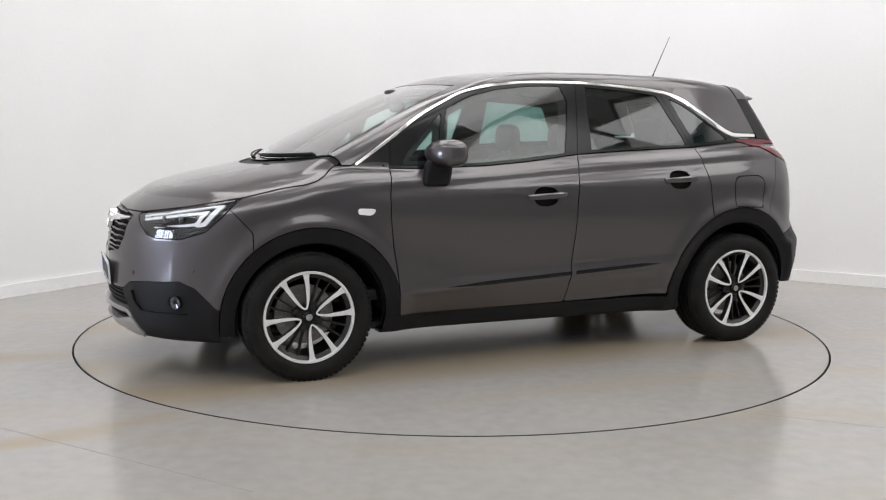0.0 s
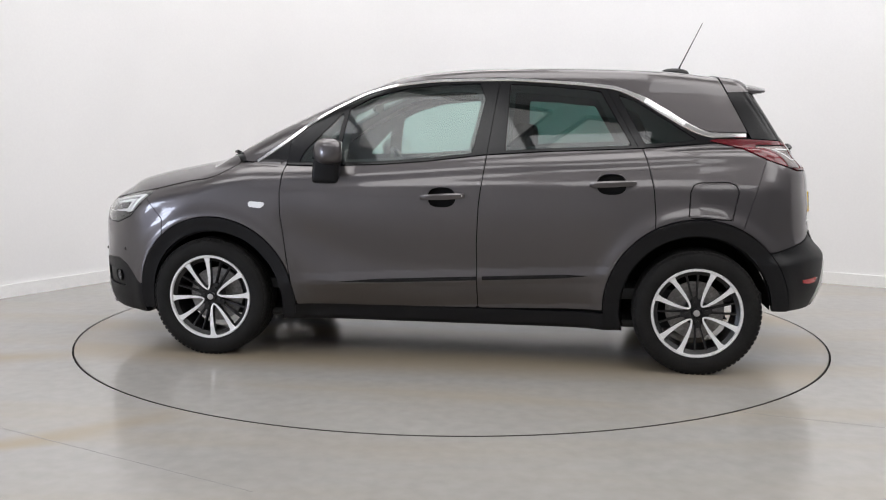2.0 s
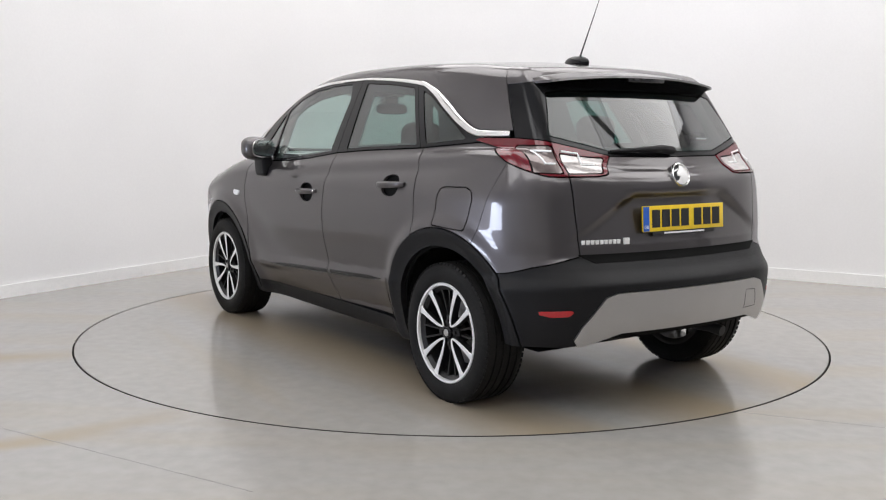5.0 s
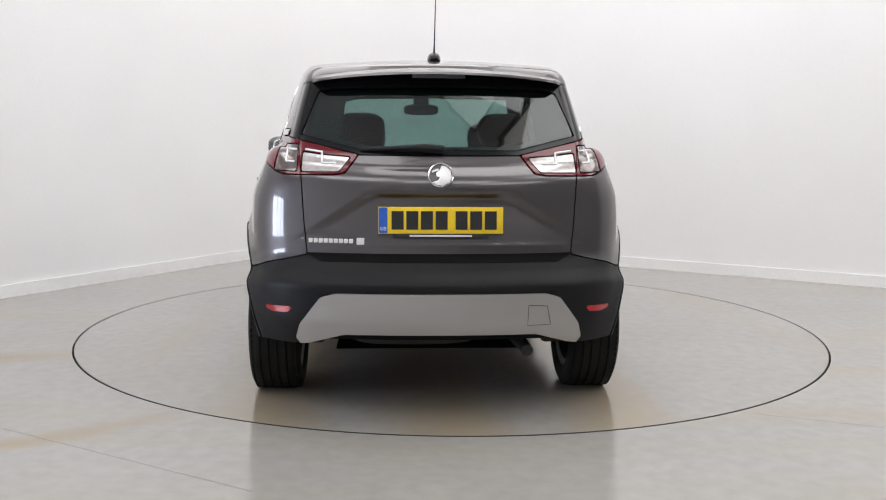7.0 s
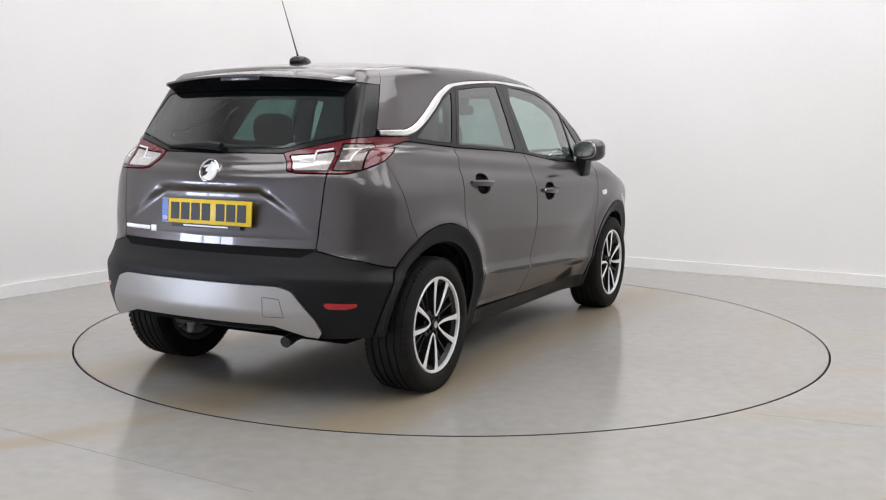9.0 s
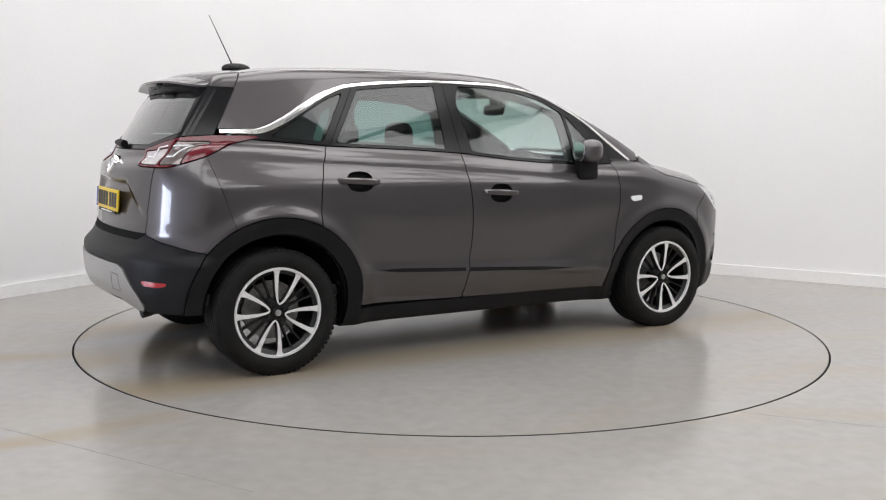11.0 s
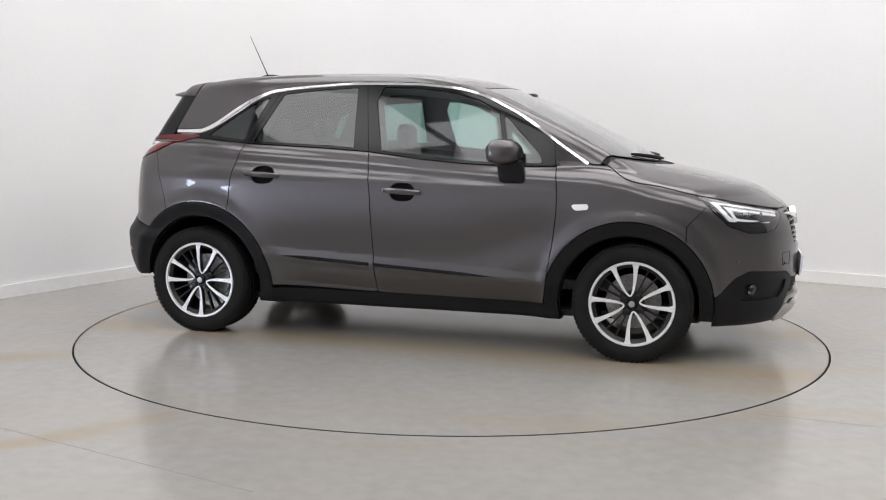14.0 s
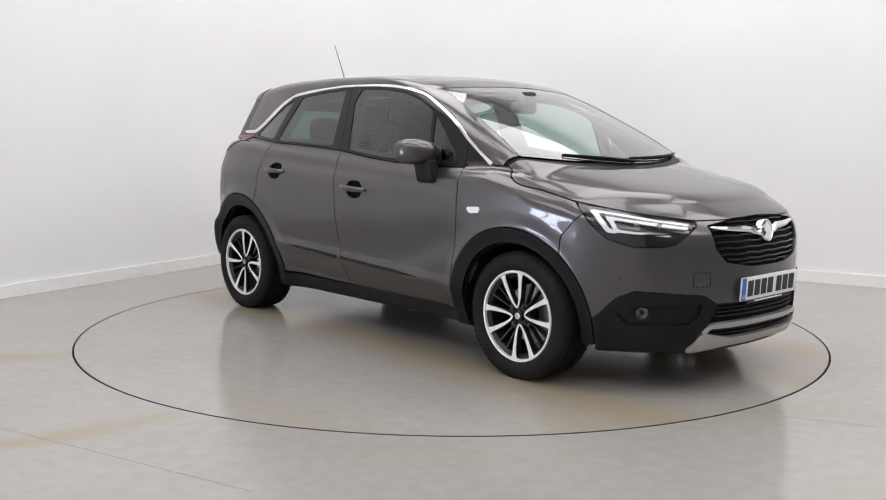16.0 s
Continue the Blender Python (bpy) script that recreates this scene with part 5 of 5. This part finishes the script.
def build_rear_fittings():
    for side in (1, -1):
        mesh = cuts(window(WHOLE, -2.2, -1.8, 0.35, 0.6, 0.4), outline([(0.617, 0.499), (0.738, 0.492), (0.738, 0.478), (0.70, 0.468), (0.638, 0.472)], "end"))
        panel("rear_reflector", mesh, REFLECTOR, car, side, 0.003, 0.01, "red rear reflector")
        # bright hooked guides inside the tail lamps
        for pts, name in (([(0.572, 1.150), (0.50, 1.140), (0.50, 1.094), (0.425, 1.094)], "inner"), ([(0.610, 1.150), (0.655, 1.152), (0.655, 1.100), (0.610, 1.098)], "outer")):
            line = []
            for (y0, z0), (y1, z1) in zip(pts, pts[1:]):
                for i in range(6):
                    y, z = y0 + (y1 - y0) * i / 6, z0 + (z1 - z0) * i / 6
                    line.append((skin_x(y, z, False) - 0.004, y, z))
            part("light_guide", mirrored(tube(line, 0.0045, 8), side), LAMP_WHITE, LAMP[name, side], "pale light guide in the lamp")
            part("lamp_bar", mirrored(tube([(q[0] + 0.002, q[1], q[2] - 0.017) for q in line[:6]], 0.006, 8), side), LAMP_DARK, LAMP[name, side])
    # name script on the tailgate as plain bars
    script = tagged(new("name_script"), "row of small chrome bars")
    script.parent = car
    y = 0.552
    for k in range(9):
        x = skin_x(y - 0.008, 0.772, False)
        part("script_bar", box(x - 0.004, x + 0.004, y - 0.017, y, 0.763, 0.781, 0.001), ALLOY, script)
        y -= 0.0212
    x = skin_x(0.33, 0.772, False)
    part("script_bar", box(x - 0.005, x + 0.004, 0.318, 0.350, 0.758, 0.786, 0.001), ALLOY, script)
    # dark tread plate along the top of the bumper under the tailgate
    panel("bumper_shelf", cuts(window(WHOLE, -2.3, -1.8, 0.6, 0.8), lambda p: np.abs(p[:, 2] - 0.704) - 0.018, lambda p: p[:, 1] - 0.50 - 2.0 * (p[:, 2] - 0.686)), SHUT_BLACK, car, 0, 0.003, 0.01)
    loop = []
    for (y0, z0), (y1, z1) in zip([(-0.365, 0.515), (-0.445, 0.510), (-0.462, 0.43), (-0.362, 0.428)], [(-0.445, 0.510), (-0.462, 0.43), (-0.362, 0.428), (-0.365, 0.515)]):
        for i in range(6):
            y, z = y0 + (y1 - y0) * i / 6, z0 + (z1 - z0) * i / 6
            loop.append((skin_x(-y, z, False) - 0.0075, y, z))
    part("tow_eye_cover", tube(loop, 0.0016, 5, True), TRIM, car, "outline of the tow-eye cover")
    # rear wiper
    pivot = (skin_x(0.02, 1.150, False) - 0.018, -0.015, 1.153)
    tipx = skin_x(0.335, 1.160, False) - 0.016
    wiper = part("rear_wiper", tube([pivot, (pivot[0] - 0.006, 0.06, 1.160), (pivot[0] - 0.002, 0.16, 1.158), (tipx, 0.335, 1.150)], [0.020, 0.019, 0.013, 0.006], 10), PLASTIC, car, "black rear wiper")
    part("wiper_blade", tube([(pivot[0] + 0.012, 0.0, 1.139), (tipx + 0.010, 0.34, 1.142)], 0.006, 6), RUBBER, wiper)
    # spoiler lip and high brake lamp
    bm = bmesh.new()
    rows = []
    for i in range(49):
        y = -0.555 + 1.11 * i / 48
        q = abs(y) / 0.555
        end = 1.0 - max(0, (q - 0.9) / 0.1) ** 2 * 0.6
        x0 = -1.70 + 0.22 * y * y
        z0 = skin_z(-1.66, abs(y) * 0.82) - 0.004
        rows.append([bm.verts.new((x0 + 0.07, y, z0 + 0.004)), bm.verts.new((x0 - 0.045 * end, y, z0 - 0.016)), bm.verts.new((x0 - 0.105 * end, y, z0 - 0.030)), bm.verts.new((x0 - 0.108 * end, y, z0 - 0.040)),
                     bm.verts.new((x0 - 0.05 * end, y, z0 - 0.050)), bm.verts.new((x0 + 0.05, y, z0 - 0.085))])
    def strip(first, last):
        piece = bmesh.new()
        made = [[piece.verts.new(v.co) for v in r[first:last]] for r in rows]
        for r0, r1 in zip(made, made[1:]):
            for k in range(last - first - 1):
                piece.faces.new((r0[k], r0[k + 1], r1[k + 1], r1[k]))
        piece.faces.new(made[0])
        piece.faces.new(made[-1])
        bmesh.ops.recalc_face_normals(piece, faces=piece.faces[:])
        return piece
    lip = part("spoiler_lip", strip(0, 4), PAINT, car, "overhanging rear edge of the roof spoiler")
    part("spoiler_underside", strip(3, 6), GLOSS_BLACK, lip, "gloss black underside")
    bm.free()
    zb = skin_z(-1.66, 0.0) - 0.046
    part("high_brake_lamp", box(-1.803, -1.77, -0.115, 0.115, zb - 0.016, zb + 0.004, 0.003), LAMP_DARK, lip, "dark high-level brake lamp")
    # exhaust and what hangs below
    part("tailpipe", joined(tube([(-1.55, -0.34, 0.30), (-1.85, -0.36, 0.30), (-1.96, -0.38, 0.30)], 0.022, 14), tube([(-1.93, -0.376, 0.300), (-1.98, -0.382, 0.292)], 0.026, 14)), TRIM, car, "dull dark tailpipe end")
    part("silencer", ball(-1.68, 0.10, 0.33, 0.14, 0.30, 0.06, 3.5), TRIM, car)
    part("rear_axle", joined(tube([(-1.38, -0.62, 0.30), (-1.30, 0, 0.28), (-1.38, 0.62, 0.30)], 0.04, 10), box(-1.5, -1.3, 0.52, 0.62, 0.22, 0.42, 0.02), box(-1.5, -1.3, -0.62, -0.52, 0.22, 0.42, 0.02)), RUST, car)
    part("underbody", box(-1.30, 1.55, -0.70, 0.70, 0.205, 0.25, 0.02), TRIM, car)


def build_antenna():
    zb = skin_z(-1.33, 0.0)
    bm = ball(-1.325, 0, zb + 0.004, 0.085, 0.032, 0.034, 2.2)
    for v in bm.verts:
        v.co.z = max(v.co.z, zb - 0.008)
        v.co.y *= 1 - 0.5 * max(0, (v.co.x + 1.325) / 0.09)
    base = part("antenna", bm, GLOSS_BLACK, car, "black roof antenna with a raked rod")
    part("rod", tube([(-1.348, 0, zb + 0.028), (-1.362, 0, zb + 0.058), (-1.475, 0, 1.862)], [0.0060, 0.0036, 0.0018], 8), INK, base)


def build_front_wipers():
    for y0, y1, xs in ((0.60, -0.02, 0.0), (-0.02, -0.46, 0.0)):
        line, blade = [], []
        for i in range(16):
            t = i / 15
            y = y0 + (y1 - y0) * t
            x = 1.292 - 0.50 * y * y - 0.010 - 0.03 * t
            z = skin_z(x, abs(y))
            line.append((x, y, z + 0.010 + 0.005 * math.sin(math.pi * t)))
            blade.append((x - 0.012, y, z + 0.006))
        arm = part("front_wiper", tube(line, [0.008 - 0.004 * i / 15 for i in range(16)], 8), PLASTIC, car, "black front wiper")
        part("wiper_blade", tube(blade, 0.006, 6), RUBBER, arm)


# ---- the cabin, seen through the glass ----
def build_seat(x, y, wide, z_top):
    seat = tagged(new("seat"), "dark cloth seat with a headrest")
    seat.parent = car
    part("cushion", ball(x + 0.10, y, 0.56, 0.27, wide, 0.09, 3.4), CLOTH, seat)
    bm = ball(0, 0, 0, 0.065, wide, (z_top - 0.60) / 2 + 0.02, 3.2)
    for v in bm.verts:
        v.co.y *= 1 - 0.16 * max(0, v.co.z) / 0.28
    bmesh.ops.rotate(bm, verts=bm.verts[:], cent=(0, 0, 0), matrix=Matrix.Rotation(radians(-18), 3, "Y"))
    bmesh.ops.translate(bm, verts=bm.verts[:], vec=(x - 0.24, y, (0.60 + z_top) / 2))
    part("backrest", bm, CLOTH, seat)
    rest = part("headrest", ball(x - 0.355, y, z_top + 0.115, 0.052, 0.125, 0.088, 3.0), CLOTH, seat)
    for s in (1, -1):
        part("headrest_post", tube([(x - 0.335, y + s * 0.055, z_top - 0.03), (x - 0.350, y + s * 0.055, z_top + 0.06)], 0.006, 6), CHROME, rest)


def build_cabin():
    for y in (0.36, -0.36):
        build_seat(-0.12, y, 0.25, 1.08)
    for y in (0.36, -0.36):
        build_seat(-0.74, y, 0.30, 1.12)
    bm = ball(0.86, 0, 0.90, 0.24, 0.70, 0.13, 3.6, 32, 20)
    part("dashboard", bm, TRIM, car, "dark moulded dashboard")
    part("cabin_floor", box(-1.75, 1.1, -0.72, 0.72, 0.36, 0.42, 0.01), TRIM, car)
    part("parcel_shelf", box(-1.78, -1.08, -0.58, 0.58, 1.035, 1.05, 0.004), TRIM, car)
    part("roof_lining", prism([(0.18, 1.485), (0.0, 1.510), (-0.6, 1.530), (-1.2, 1.515), (-1.45, 1.490), (-1.45, 1.480), (-1.2, 1.505), (-0.6, 1.520), (0.0, 1.500), (0.18, 1.475)], 0.84, 0.0, "y", -0.42), LINING, car)
    ring = [(0.36 + 0.10 * math.sin(a) * 0.5, -0.36 + 0.182 * math.cos(a), 0.955 + 0.165 * math.sin(a)) for a in [i * math.tau / 40 for i in range(40)]]
    wheel = part("steering_wheel", tube(ring, 0.015, 10, True), TRIM, car, "black steering wheel")
    part("wheel_boss", ball(0.375, -0.36, 0.945, 0.035, 0.07, 0.06, 2.6), TRIM, wheel)
    for a in (0, math.pi, -math.pi / 2):
        part("wheel_spoke", tube([(0.375, -0.36, 0.945), (0.36 + 0.05 * math.sin(a), -0.36 + 0.18 * math.cos(a), 0.955 + 0.16 * math.sin(a))], 0.012, 8), TRIM, wheel)
    rear_view = part("rear_view_mirror", ball(0.43, 0, 1.375, 0.018, 0.115, 0.036, 3.4), TRIM, car, "black interior mirror")
    part("mirror_stem", box(0.42, 0.50, -0.05, 0.05, 1.39, 1.47, 0.015), TRIM, rear_view)
    part("console", box(-0.35, 0.75, -0.10, 0.10, 0.40, 0.66, 0.03), TRIM, car)
    for side in (1, -1):
        part("door_card", mirrored(box(-1.05, 0.74, 0.735, 0.765, 0.42, 1.03, 0.01), side), TRIM, car)
        part("sun_visor", mirrored(box(0.08, 0.26, 0.12, 0.42, 1.440, 1.455, 0.006), side), LINING, car)


for side in (1, -1):
    build_mirror(side)
    build_handle(-0.100, 0.890, side, True)
    build_handle(-0.972, 0.968, side, False)
    build_repeater(side)
    build_groove_shadow(side)
    build_fog_lamp(side)
    build_headlamp_inside(side)
build_emblem(0.765, True)
build_emblem(1.045, False)
build_plate(skin_x(0.0, 0.50) + 0.002, 0.502, True, 3)
build_plate(skin_x(0.0, 0.86, False) - 0.016, 0.862, False, 4)
build_grille()
build_front_tow_cover()
build_rear_fittings()
build_antenna()
build_front_wipers()
build_cabin()


# ---- motion: the turntable carries the car round ----
def motions():
    rows_table, rows_car = [], []
    for i in range(33):
        t = i * 0.5
        a = 203.23 - 15.633 * t
        turn = pose(0, 0, 0, 0, 0, a)
        rows_table.append((t, turn))
        rows_car.append((t, turn @ pose(0, 0.18, 0)))
    walk(turntable, rows_table)
    walk(car, rows_car)


motions()
